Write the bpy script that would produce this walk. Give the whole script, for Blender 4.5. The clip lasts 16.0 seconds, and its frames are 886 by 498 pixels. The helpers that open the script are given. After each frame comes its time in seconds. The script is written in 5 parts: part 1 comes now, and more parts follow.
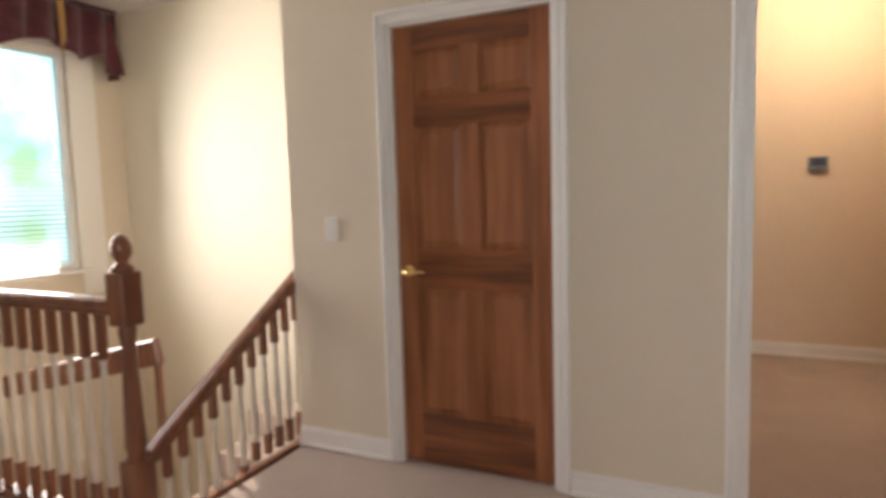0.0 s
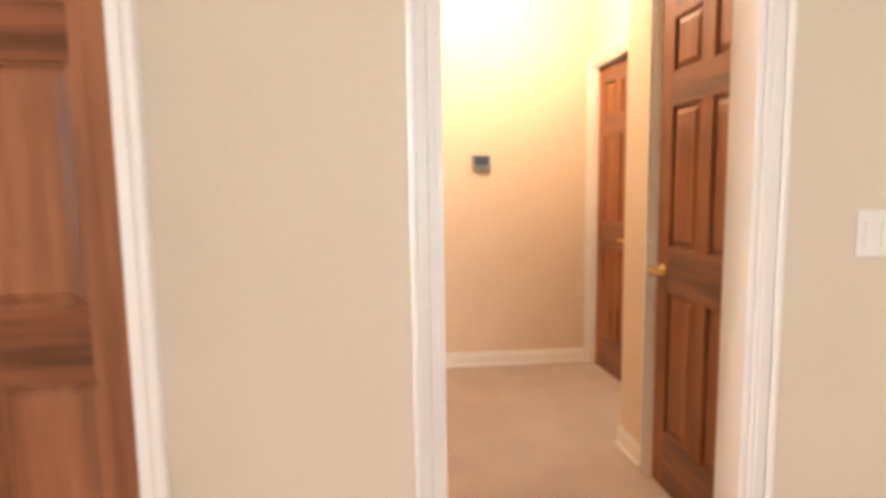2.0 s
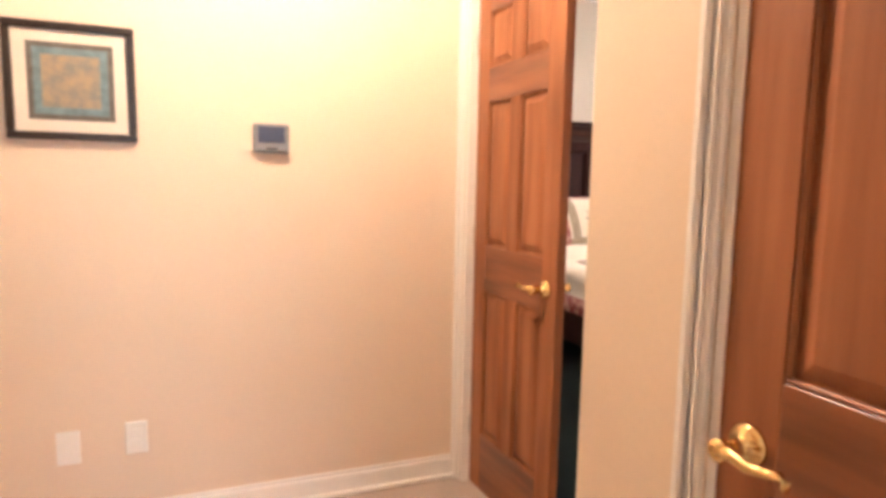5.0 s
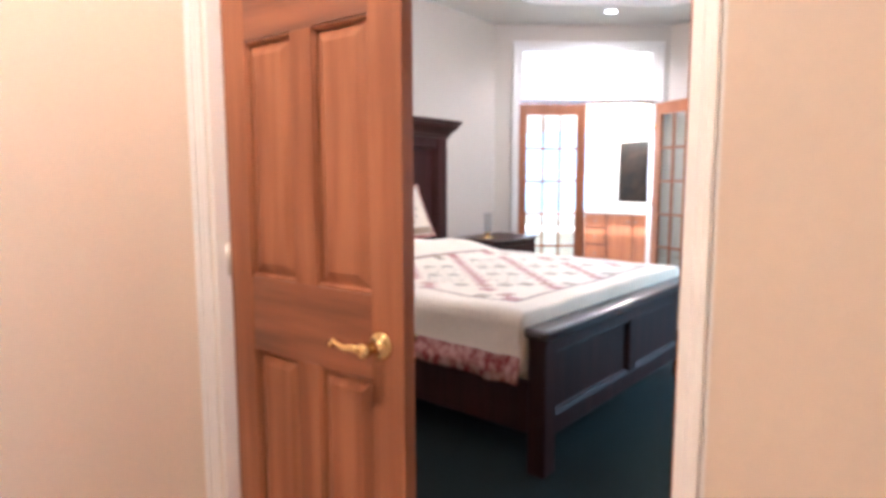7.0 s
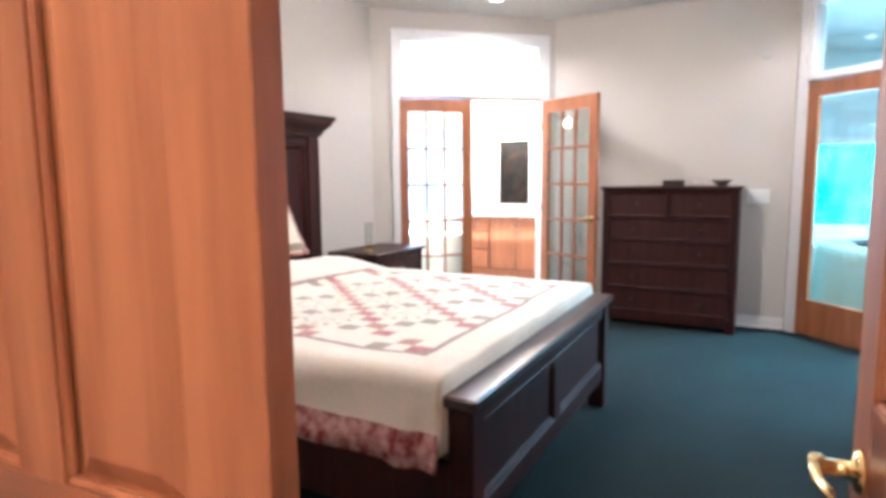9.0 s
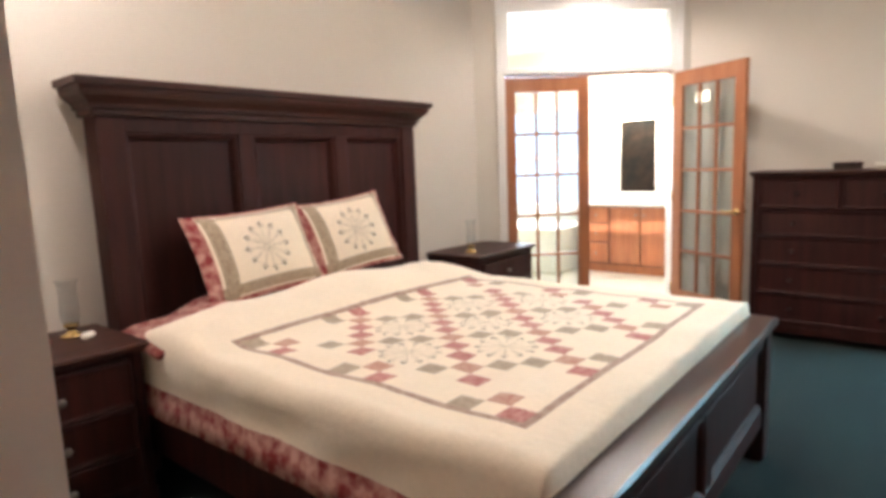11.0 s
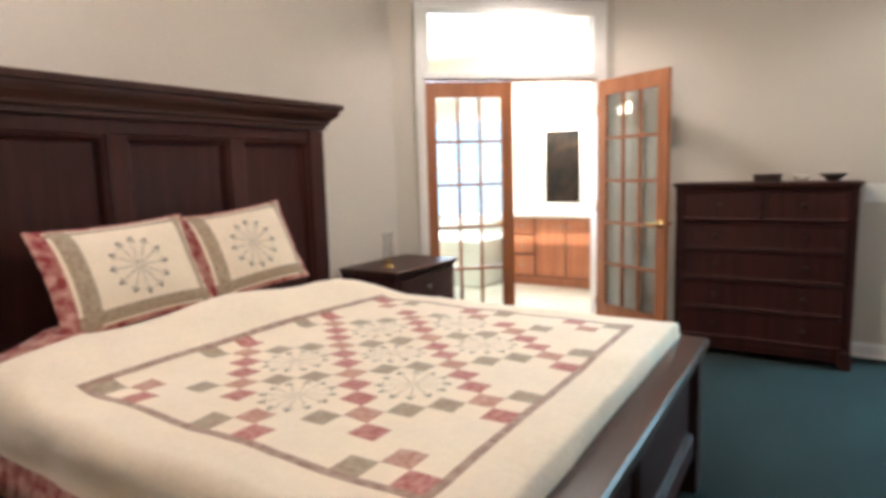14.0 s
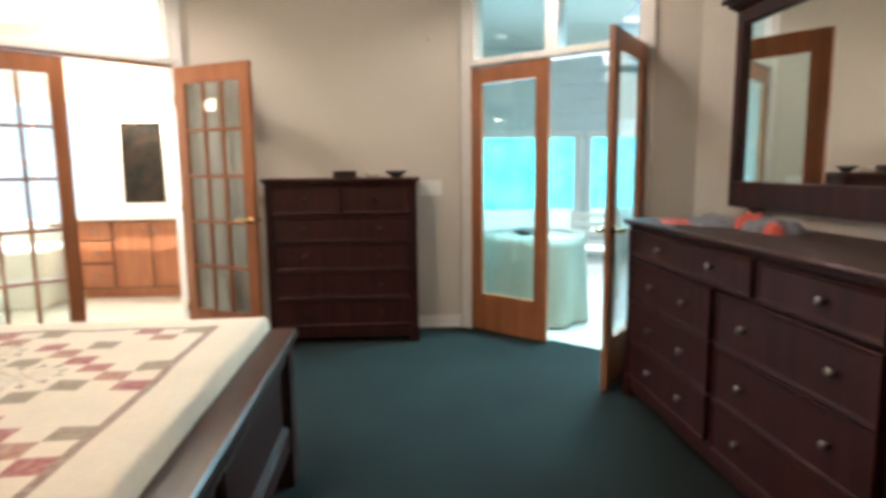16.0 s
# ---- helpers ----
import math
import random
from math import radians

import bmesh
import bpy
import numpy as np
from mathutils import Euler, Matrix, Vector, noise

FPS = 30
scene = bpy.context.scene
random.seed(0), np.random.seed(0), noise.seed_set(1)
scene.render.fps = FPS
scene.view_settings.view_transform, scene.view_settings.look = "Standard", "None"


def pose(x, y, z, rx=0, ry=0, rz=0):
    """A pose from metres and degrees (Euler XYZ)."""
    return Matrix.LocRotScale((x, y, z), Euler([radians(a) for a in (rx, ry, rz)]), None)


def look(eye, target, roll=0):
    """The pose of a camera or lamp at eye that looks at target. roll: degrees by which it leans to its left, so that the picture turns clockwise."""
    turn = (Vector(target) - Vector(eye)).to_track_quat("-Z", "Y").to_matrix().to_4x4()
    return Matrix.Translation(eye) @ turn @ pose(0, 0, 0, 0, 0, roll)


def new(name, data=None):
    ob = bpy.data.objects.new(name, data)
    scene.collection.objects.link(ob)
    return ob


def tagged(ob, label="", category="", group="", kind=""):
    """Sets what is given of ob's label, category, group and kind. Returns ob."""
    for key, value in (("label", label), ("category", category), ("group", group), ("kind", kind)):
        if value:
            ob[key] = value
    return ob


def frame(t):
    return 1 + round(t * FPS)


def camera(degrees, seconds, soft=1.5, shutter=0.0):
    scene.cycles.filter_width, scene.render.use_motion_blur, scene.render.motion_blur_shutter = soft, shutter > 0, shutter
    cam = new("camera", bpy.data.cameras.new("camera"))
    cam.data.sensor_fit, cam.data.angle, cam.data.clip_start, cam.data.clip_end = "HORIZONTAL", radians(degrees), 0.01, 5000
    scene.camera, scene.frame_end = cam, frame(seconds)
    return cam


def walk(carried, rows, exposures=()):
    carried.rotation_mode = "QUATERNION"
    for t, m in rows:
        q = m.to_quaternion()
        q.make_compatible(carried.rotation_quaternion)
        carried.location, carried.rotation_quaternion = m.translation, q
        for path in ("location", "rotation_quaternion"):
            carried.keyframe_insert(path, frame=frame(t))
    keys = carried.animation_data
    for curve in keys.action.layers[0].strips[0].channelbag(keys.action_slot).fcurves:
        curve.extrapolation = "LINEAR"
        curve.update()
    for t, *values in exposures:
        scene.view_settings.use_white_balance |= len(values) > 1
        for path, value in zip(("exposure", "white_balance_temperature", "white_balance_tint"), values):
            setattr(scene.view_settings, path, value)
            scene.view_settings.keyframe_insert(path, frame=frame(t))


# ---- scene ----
cam = camera(73.0, 16.0, 4.0, 0.4)
EXPOSURES = [(0.0, -0.18, 6550, 14), (0.5, 0.02, 6600, 16), (1.0, 0.40, 6650, 18), (1.5, 0.76, 6950, 18), (2.0, 0.94, 6950, 18), (2.5, 1.02, 6700, 18), (3.2, 1.05, 6550, 18), (5.3, 1.30, 5900, 19), (6.0, 1.46, 5600, 16),
             (7.0, 1.14, 5000, 18), (8.2, 1.34, 4850, 17), (10.3, 1.0, 5750, 15), (12.5, 0.66, 5880, 15), (14.0, 0.66, 5750, 13), (15.0, 0.64, 5820, 13), (16.0, 0.6, 6100, 12)]
# light levels, in one place
SKY, SUN = 0.10, 5.0
LOFT_WIN, LOFT_FILL, BATH_WIN, CARPET_FILL = 92, 68, 75, 48
HALL, HALL_AT = 106, (0.05, 4.30, 2.62)
CAN, ROOM_FILL, BATH_LAMP = 60, 30, 85
# the can at 1.75, 6.9 is unseen, added to brighten the walls there
CANS = [(5.42, 6.17, 0.8), (5.42, 3.62, 0.5), (1.75, 6.9, 0.85)]
LOFT_OUT, SUN_OUT, SUNWIN = 2.8, 3.4, 62
LEAF2 = 4

# ---- path ----
PATH = [
    (0, (-0.563, 0.038, 1.272), (-1.402, 1.844, 1.089), -1.6),
    (0.5, (-0.582, 0.201, 1.257), (-1.176, 2.102, 1.073), -1.2),
    (1, (-0.536, 0.452, 1.303), (-0.892, 2.405, 1.065), -0.4),
    (1.5, (-0.549, 0.740, 1.297), (-0.634, 2.721, 1.042), 0.3),
    (2, (-0.594, 1.038, 1.301), (-0.402, 3.014, 1.072), -0.8),
    (2.5, (-0.554, 1.395, 1.296), (-0.153, 3.340, 1.059), -0.2),
    (3, (-0.491, 1.724, 1.298), (0.032, 3.640, 1.066), -0.1),
    (3.2, (-0.483, 1.874, 1.302), (0.087, 3.776, 1.067), -0.2),
    (5.3, (-0.123, 2.889, 1.267), (0.666, 4.714, 1.050), 1.8),
    (5.5, (-0.140, 2.960, 1.275), (0.753, 4.735, 1.044), 1.4),
    (6, (-0.093, 3.211, 1.260), (1.042, 4.842, 1.032), 0.8),
    (6.5, (0.053, 3.447, 1.241), (1.370, 4.935, 1.017), -0.5),
    (7, (0.065, 3.621, 1.252), (1.580, 4.921, 1.024), -0.1),
    (7.5, (0.185, 3.774, 1.260), (1.814, 4.910, 1.023), -0.1),
    (8, (0.348, 3.906, 1.257), (2.067, 4.901, 1.023), -0.5),
    (8.2, (0.397, 3.955, 1.265), (2.150, 4.889, 1.030), -0.5),
    (10.3, (0.914, 4.288, 1.349), (2.620, 5.298, 1.081), -1.1),
    (10.5, (0.983, 4.318, 1.330), (2.642, 5.404, 1.069), -1.5),
    (11, (1.076, 4.353, 1.364), (2.610, 5.605, 1.083), -2.2),
    (11.5, (1.179, 4.418, 1.360), (2.612, 5.788, 1.092), -2.8),
    (12, (1.291, 4.477, 1.341), (2.650, 5.924, 1.099), -3.2),
    (12.5, (1.382, 4.470, 1.346), (2.697, 5.958, 1.112), -3.3),
    (13, (1.363, 4.482, 1.345), (2.763, 5.892, 1.113), -2.9),
    (13.5, (1.413, 4.481, 1.323), (2.925, 5.771, 1.094), -2.6),
    (14, (1.387, 4.468, 1.349), (3.060, 5.534, 1.093), -1.6),
    (14.5, (1.406, 4.436, 1.354), (3.219, 5.238, 1.091), -1.0),
    (15, (1.381, 4.464, 1.292), (3.303, 4.961, 1.044), -0.9),
    (15.5, (1.479, 4.410, 1.326), (3.451, 4.611, 1.059), -0.9),
    (16, (1.553, 4.421, 1.287), (3.529, 4.270, 1.018), -0.6),
]
walk(cam, [(t, look(eye, target, roll)) for t, eye, target, roll in PATH], EXPOSURES)

# ---- world and sun ----
SUN_EL, SUN_AZ = radians(38), radians(-70)
world = bpy.data.worlds.new("sky")
scene.world = world
world.use_nodes = True
wn = world.node_tree.nodes
sky = wn.new("ShaderNodeTexSky")
sky.sky_type = "NISHITA"
sky.sun_disc = False
sky.sun_elevation, sky.sun_rotation = SUN_EL, SUN_AZ
wn["Background"].inputs["Strength"].default_value = SKY
world.node_tree.links.new(sky.outputs[0], wn["Background"].inputs["Color"])


def area(name, at, aim, sx, sy, watts, colour, spread=180):
    d = bpy.data.lights.new(name, "AREA")
    d.shape, d.size, d.size_y, d.energy, d.color = "RECTANGLE", sx, sy, watts, colour
    d.spread = radians(spread)
    o = new(name, d)
    o.matrix_world = look(at, aim)
    return o


def bulb(name, at, radius, watts, colour):
    d = bpy.data.lights.new(name, "POINT")
    d.shadow_soft_size, d.energy, d.color = radius, watts, colour
    o = new(name, d)
    o.location = at
    return o


def can_lamp(name, at, watts, colour, spread=150):
    d = bpy.data.lights.new(name, "SPOT")
    d.shadow_soft_size, d.energy, d.color = 0.05, watts, colour
    d.spot_size, d.spot_blend = radians(spread), 0.5
    o = new(name, d)
    o.location = at
    return o


sun = bpy.data.lights.new("sun", "SUN")
sun.energy, sun.angle, sun.color = SUN, radians(0.5), (1, 0.93, 0.82)
sun_ob = new("sun", sun)
sun_ob.rotation_euler = (radians(90) - SUN_EL, 0, -SUN_AZ + math.pi)

# windows: sky light let in
area("loft_window_light", (-5.1, 2.3, 1.5), (-2.5, 2.3, 1.2), 1.3, 1.6, LOFT_WIN, (1.0, 0.96, 0.9), 145)
# added fill from behind the camera, at a made-up south window
area("loft_fill_light", (0.6, -3.2, 1.6), (-0.6, 2.4, 1.2), 1.8, 1.6, LOFT_FILL, (0.92, 0.95, 1.0))
area("bath_window_light", (8.2, 8.75, 1.4), (6.6, 7.6, 1.3), 1.6, 1.5, BATH_WIN, (0.93, 0.96, 1.0))
# added teal fill outside the sunroom door, for the spill on the carpet
area("carpet_fill_light", (6.25, 2.65, 2.30), (5.0, 3.75, 0.0), 1.1, 0.7, CARPET_FILL, (0.50, 0.90, 1.0), 80)
area("sunroom_window_light", (10.1, 1.5, 1.3), (7.0, 1.7, 0.9), 4.4, 1.3, SUNWIN, (0.82, 0.97, 1.0), 120)
# lamps
bulb("hall_lamp_light", HALL_AT, 0.07, HALL, (1.0, 0.78, 0.50))
for x, y, k in CANS:
    can_lamp("can_light", (x, y, 2.785), CAN * k, (1.0, 0.87, 0.73))
bulb("bath_lamp_light", (8.0, 7.14, 2.02), 0.06, BATH_LAMP, (1.0, 0.82, 0.6))
# assumed bedroom lamp, never in view, added to light bed and walls
bulb("bed_fill_light", (3.6, 5.35, 2.75), 0.12, ROOM_FILL, (1.0, 0.90, 0.78))


# ---- materials ----
def material(name, base, rough=0.6, metal=0.0, grain=0.0, scale=30.0, bump=0.0, stain=0.06, stain_scale=1.2, coords="Object", coat=0.0, sheen=0.0, stretch=None, dark=None, spec=0.5):
    m = bpy.data.materials.new(name)
    m.use_nodes = True
    n, l = m.node_tree.nodes, m.node_tree.links
    p = n["Principled BSDF"]
    p.inputs["Roughness"].default_value, p.inputs["Metallic"].default_value = rough, metal
    p.inputs["Coat Weight"].default_value, p.inputs["Sheen Weight"].default_value = coat, sheen
    p.inputs["Specular IOR Level"].default_value = spec
    tc = n.new("ShaderNodeTexCoord")
    src = tc.outputs[coords]
    if stretch:
        mp = n.new("ShaderNodeMapping")
        mp.inputs["Scale"].default_value = stretch
        l.new(src, mp.inputs["Vector"])
        src2 = mp.outputs[0]
    else:
        src2 = src
    fine = n.new("ShaderNodeTexNoise")
    fine.inputs["Scale"].default_value, fine.inputs["Detail"].default_value = scale, 5
    l.new(src2, fine.inputs["Vector"])
    broad = n.new("ShaderNodeTexNoise")
    broad.inputs["Scale"].default_value, broad.inputs["Detail"].default_value = stain_scale, 3
    l.new(src, broad.inputs["Vector"])
    mix = n.new("ShaderNodeMixRGB")
    d = dark or tuple(c * (1 - grain) for c in base)
    mix.inputs[1].default_value, mix.inputs[2].default_value = (*d, 1), (*base, 1)
    ramp = n.new("ShaderNodeValToRGB")
    ramp.color_ramp.elements[0].position, ramp.color_ramp.elements[1].position = 0.36, 0.64
    l.new(fine.outputs["Fac"], ramp.inputs[0])
    l.new(ramp.outputs[0], mix.inputs[0])
    mul = n.new("ShaderNodeMixRGB")
    mul.blend_type = "MULTIPLY"
    mul.inputs[0].default_value = 1
    r2 = n.new("ShaderNodeValToRGB")
    r2.color_ramp.elements[0].position, r2.color_ramp.elements[1].position = 0.3, 0.7
    r2.color_ramp.elements[0].color = (1 - stain, 1 - stain, 1 - stain, 1)
    l.new(broad.outputs["Fac"], r2.inputs[0])
    l.new(mix.outputs[0], mul.inputs[1])
    l.new(r2.outputs[0], mul.inputs[2])
    l.new(mul.outputs[0], p.inputs["Base Color"])
    if bump:
        b = n.new("ShaderNodeBump")
        b.inputs["Strength"].default_value, b.inputs["Distance"].default_value = 1.0, bump
        l.new(fine.outputs["Fac"], b.inputs["Height"])
        l.new(b.outputs[0], p.inputs["Normal"])
    return m


def wood(name, base, dark, rough=0.35, across=(9, 9, 0.7), scale=3.0, bump=0.0004, coat=0.2, spec=0.5):
    m = material(name, base, rough, 0, 0, scale, bump, 0.18, 2.0, coat=coat, stretch=across, dark=dark, spec=spec)
    return m


def glow(name, colour, strength):
    m = bpy.data.materials.new(name)
    m.use_nodes = True
    n = m.node_tree.nodes
    n.clear()
    e, o = n.new("ShaderNodeEmission"), n.new("ShaderNodeOutputMaterial")
    e.inputs[0].default_value, e.inputs[1].default_value = (*colour, 1), strength
    m.node_tree.links.new(e.outputs[0], o.inputs[0])
    return m


def glassy(name, tint=(0.9, 0.95, 0.95), rough=0.0, gloss=0.10):
    m = bpy.data.materials.new(name)
    m.use_nodes = True
    n, l = m.node_tree.nodes, m.node_tree.links
    n.clear()
    t, g, mx, o = n.new("ShaderNodeBsdfTransparent"), n.new("ShaderNodeBsdfGlossy"), n.new("ShaderNodeMixShader"), n.new("ShaderNodeOutputMaterial")
    t.inputs[0].default_value = (*tint, 1)
    g.inputs["Roughness"].default_value = rough
    f = n.new("ShaderNodeLayerWeight")
    f.inputs["Blend"].default_value = 0.5
    pw = n.new("ShaderNodeMath")
    pw.operation = "POWER"
    pw.inputs[1].default_value = 4.0
    l.new(f.outputs["Facing"], pw.inputs[0])
    ad = n.new("ShaderNodeMath")
    ad.operation, ad.use_clamp = "ADD", True
    ad.inputs[1].default_value = gloss * 0.6
    l.new(pw.outputs[0], ad.inputs[0])
    l.new(ad.outputs[0], mx.inputs[0])
    l.new(t.outputs[0], mx.inputs[1])
    l.new(g.outputs[0], mx.inputs[2])
    l.new(mx.outputs[0], o.inputs[0])
    return m


M = {}
M["wall_bed"] = material("beige_wall_paint", (0.61, 0.545, 0.468), 0.75, grain=0.02, scale=90, bump=0.0002, stain=0.05, spec=0.3)
M["wall_hall"] = material("cream_wall_paint", (0.74, 0.595, 0.46), 0.7, grain=0.02, scale=90, bump=0.0002, stain=0.05, spec=0.3)
M["wall_loft"] = material("tan_wall_paint", (0.70, 0.603, 0.483), 0.7, grain=0.02, scale=90, bump=0.0002, stain=0.05, spec=0.3)
M["wall_white"] = material("pale_bath_paint", (0.82, 0.78, 0.68), 0.6, grain=0.02, scale=60, stain=0.03)
M["trim"] = material("white_gloss_trim", (0.80, 0.76, 0.72), 0.38, grain=0.015, scale=20, stain=0.03)
M["ceiling"] = material("white_ceiling_paint", (0.78, 0.76, 0.70), 0.9, grain=0.05, scale=120, bump=0.0012, stain=0.04, spec=0.1)
M["green"] = material("green_carpet", (0.0115, 0.0265, 0.0235), 0.95, grain=0.6, scale=300, bump=0.008, stain=0.6, stain_scale=1.8, sheen=0.06, spec=0.1)
M["carpet"] = material("pale_carpet", (0.58, 0.455, 0.385), 0.95, grain=0.22, scale=300, bump=0.005, stain=0.12, stain_scale=3.5, sheen=0.2, spec=0.1)
M["tile"] = material("pale_tile", (0.72, 0.68, 0.58), 0.3, grain=0.06, scale=8, stain=0.08)
M["door"] = wood("reddish_door_wood", (0.370, 0.140, 0.060), (0.245, 0.084, 0.034), 0.56, scale=2.2, coat=0.04, spec=0.35)
# darker than the stiles, grain turned to run across
M["door_dark"] = wood("darker_rail_wood", (0.28, 0.092, 0.036), (0.13, 0.040, 0.016), 0.36, across=(0.7, 9, 9), scale=2.2)
M["oak"] = wood("golden_oak", (0.40, 0.145, 0.055), (0.31, 0.102, 0.036), 0.4, scale=2.0)
# oak darkened to stand for the shade in the vanity's gaps
M["oak_dark"] = wood("gap_shade_oak", (0.15, 0.045, 0.018), (0.10, 0.030, 0.012), 0.5, scale=2.4)
M["cherry"] = wood("dark_cherry_wood", (0.050, 0.0120, 0.0092), (0.028, 0.0072, 0.0058), 0.52, scale=2.6, coat=0.02, spec=0.22)
M["cherry_flat"] = wood("dark_cherry_top_wood", (0.058, 0.018, 0.012), (0.030, 0.010, 0.007), 0.5, across=(0.6, 9, 9), scale=2.6, coat=0.03, spec=0.25)
M["cherry_cap"] = wood("glossy_dark_cherry_cap_wood", (0.048, 0.016, 0.011), (0.028, 0.010, 0.007), 0.30, across=(0.6, 9, 9), scale=2.6, coat=0.12, spec=0.5)
M["rail"] = wood("brown_stair_wood", (0.27, 0.100, 0.048), (0.16, 0.055, 0.028), 0.3, scale=3)
M["baluster"] = material("painted_baluster", (0.70, 0.62, 0.52), 0.4, grain=0.05, scale=20, stain=0.1)
M["brass"] = material("polished_brass", (0.85, 0.62, 0.28), 0.16, 1.0, grain=0.05, stain=0.1)
M["nickel"] = material("brushed_steel", (0.70, 0.68, 0.64), 0.3, 1.0, grain=0.08, stain=0.1)
M["knob"] = material("pewter_knob_metal", (0.27, 0.24, 0.22), 0.38, 1.0, grain=0.1, stain=0.1)
M["dullknob"] = material("dark_bronze_knob_metal", (0.05, 0.03, 0.025), 0.45, 0.8, grain=0.2)
M["plastic"] = material("white_plastic", (0.80, 0.77, 0.72), 0.4, grain=0.01, stain=0.02)
M["grey"] = material("grey_plastic", (0.20, 0.20, 0.21), 0.45, grain=0.04, stain=0.04)
M["screen"] = material("dim_display", (0.045, 0.06, 0.11), 0.55, grain=0.1, scale=60)
M["dark"] = material("black_wood_frame", (0.03, 0.018, 0.013), 0.35, grain=0.2, stain=0.1)
M["cream"] = material("cream_quilt_cotton", (0.78, 0.665, 0.53), 0.92, grain=0.04, scale=45, bump=0.0025, stain=0.07, stain_scale=5, sheen=0.3, spec=0.1)
M["qred"] = material("rose_print_cotton", (0.35, 0.085, 0.080), 0.92, grain=0.0, scale=55, bump=0.003, stain=0.12, dark=(0.52, 0.26, 0.22), sheen=0.2, spec=0.1)
M["qgreen"] = material("olive_print_cotton", (0.31, 0.230, 0.160), 0.92, grain=0.0, scale=60, bump=0.003, stain=0.12, dark=(0.42, 0.335, 0.24), sheen=0.2, spec=0.1)
M["qpink"] = material("faded_rose_print_cotton", (0.44, 0.22, 0.17), 0.92, scale=60, bump=0.003, stain=0.12, dark=(0.56, 0.38, 0.30), spec=0.1)
M["qborder"] = material("brown_rose_border_cotton", (0.30, 0.175, 0.135), 0.92, scale=34, bump=0.003, stain=0.12, dark=(0.43, 0.31, 0.24), sheen=0.2, spec=0.1)
M["stitch"] = material("dark_embroidery", (0.060, 0.036, 0.032), 0.9, grain=0.3, scale=80)
M["stitch_pale"] = material("pale_embroidery", (0.19, 0.155, 0.115), 0.9, grain=0.4, scale=80)
M["skirt"] = material("rose_floral_cotton", (0.27, 0.045, 0.050), 0.92, scale=22, bump=0.003, stain=0.2, dark=(0.62, 0.36, 0.30), spec=0.1)
M["valance"] = material("maroon_damask", (0.12, 0.018, 0.028), 0.8, scale=14, bump=0.002, stain=0.3, dark=(0.07, 0.008, 0.014), sheen=0.3)
M["tassel"] = material("gold_braid", (0.50, 0.28, 0.10), 0.7, grain=0.4, scale=80)
M["blind"] = material("white_blind", (0.80, 0.80, 0.78), 0.5, grain=0.02, stain=0.03)
M["cloth"] = material("pale_green_cloth", (0.42, 0.46, 0.38), 0.85, grain=0.05, scale=30, stain=0.1)
M["coral"] = material("coral_fabric", (0.85, 0.16, 0.12), 0.8, grain=0.2, scale=50, stain=0.2)
M["greycloth"] = material("grey_fabric", (0.33, 0.32, 0.36), 0.85, grain=0.3, scale=40, bump=0.002, stain=0.3)
M["mat"] = material("cream_mat_board", (0.70, 0.62, 0.52), 0.8, grain=0.03)
M["artblue"] = material("slate_blue_print", (0.16, 0.24, 0.26), 0.6, grain=0.3, scale=40)
M["artslate"] = material("grey_brown_print", (0.14, 0.12, 0.10), 0.6, grain=0.3, scale=40)
M["artgold"] = material("ochre_print", (0.34, 0.25, 0.15), 0.6, grain=0.5, scale=28, dark=(0.20, 0.19, 0.16))
M["painting"] = material("dark_landscape_print", (0.005, 0.007, 0.007), 0.8, scale=6, dark=(0.030, 0.020, 0.014), stain=0.5, stain_scale=5, spec=0.1)
M["counter"] = material("white_counter", (0.84, 0.82, 0.78), 0.2, grain=0.02)
M["glass"] = glassy("clear_glass")
M["tintglass"] = glassy("pane_glass", (0.89, 0.98, 0.985), 0.0, 0.12)
M["lampglass"] = glassy("thin_lamp_glass", (0.90, 0.91, 0.91), 0.08, 0.16)
M["mirror"] = material("silvered_mirror", (0.86, 0.87, 0.85), 0.02, 1.0, stain=0.0)
M["bulbglow"] = glow("lit_lamp_glass", (1.0, 0.82, 0.56), 18)
M["canglow"] = glow("lit_can_lens", (1.0, 0.9, 0.75), 12)
M["daylight"] = glow("bright_outdoor_haze", (0.74, 0.87, 1.0), 1.7)
# about a fifth paler than wall_loft, in nearly the same hue
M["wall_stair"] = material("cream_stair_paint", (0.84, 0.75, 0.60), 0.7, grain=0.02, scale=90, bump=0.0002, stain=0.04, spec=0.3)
M["patio"] = material("pale_patio_stone", (0.85, 0.86, 0.83), 0.8, grain=0.1, scale=6)
M["teal"] = material("sunroom_siding_paint", (0.64, 0.71, 0.71), 0.6, grain=0.04, stain=0.08)


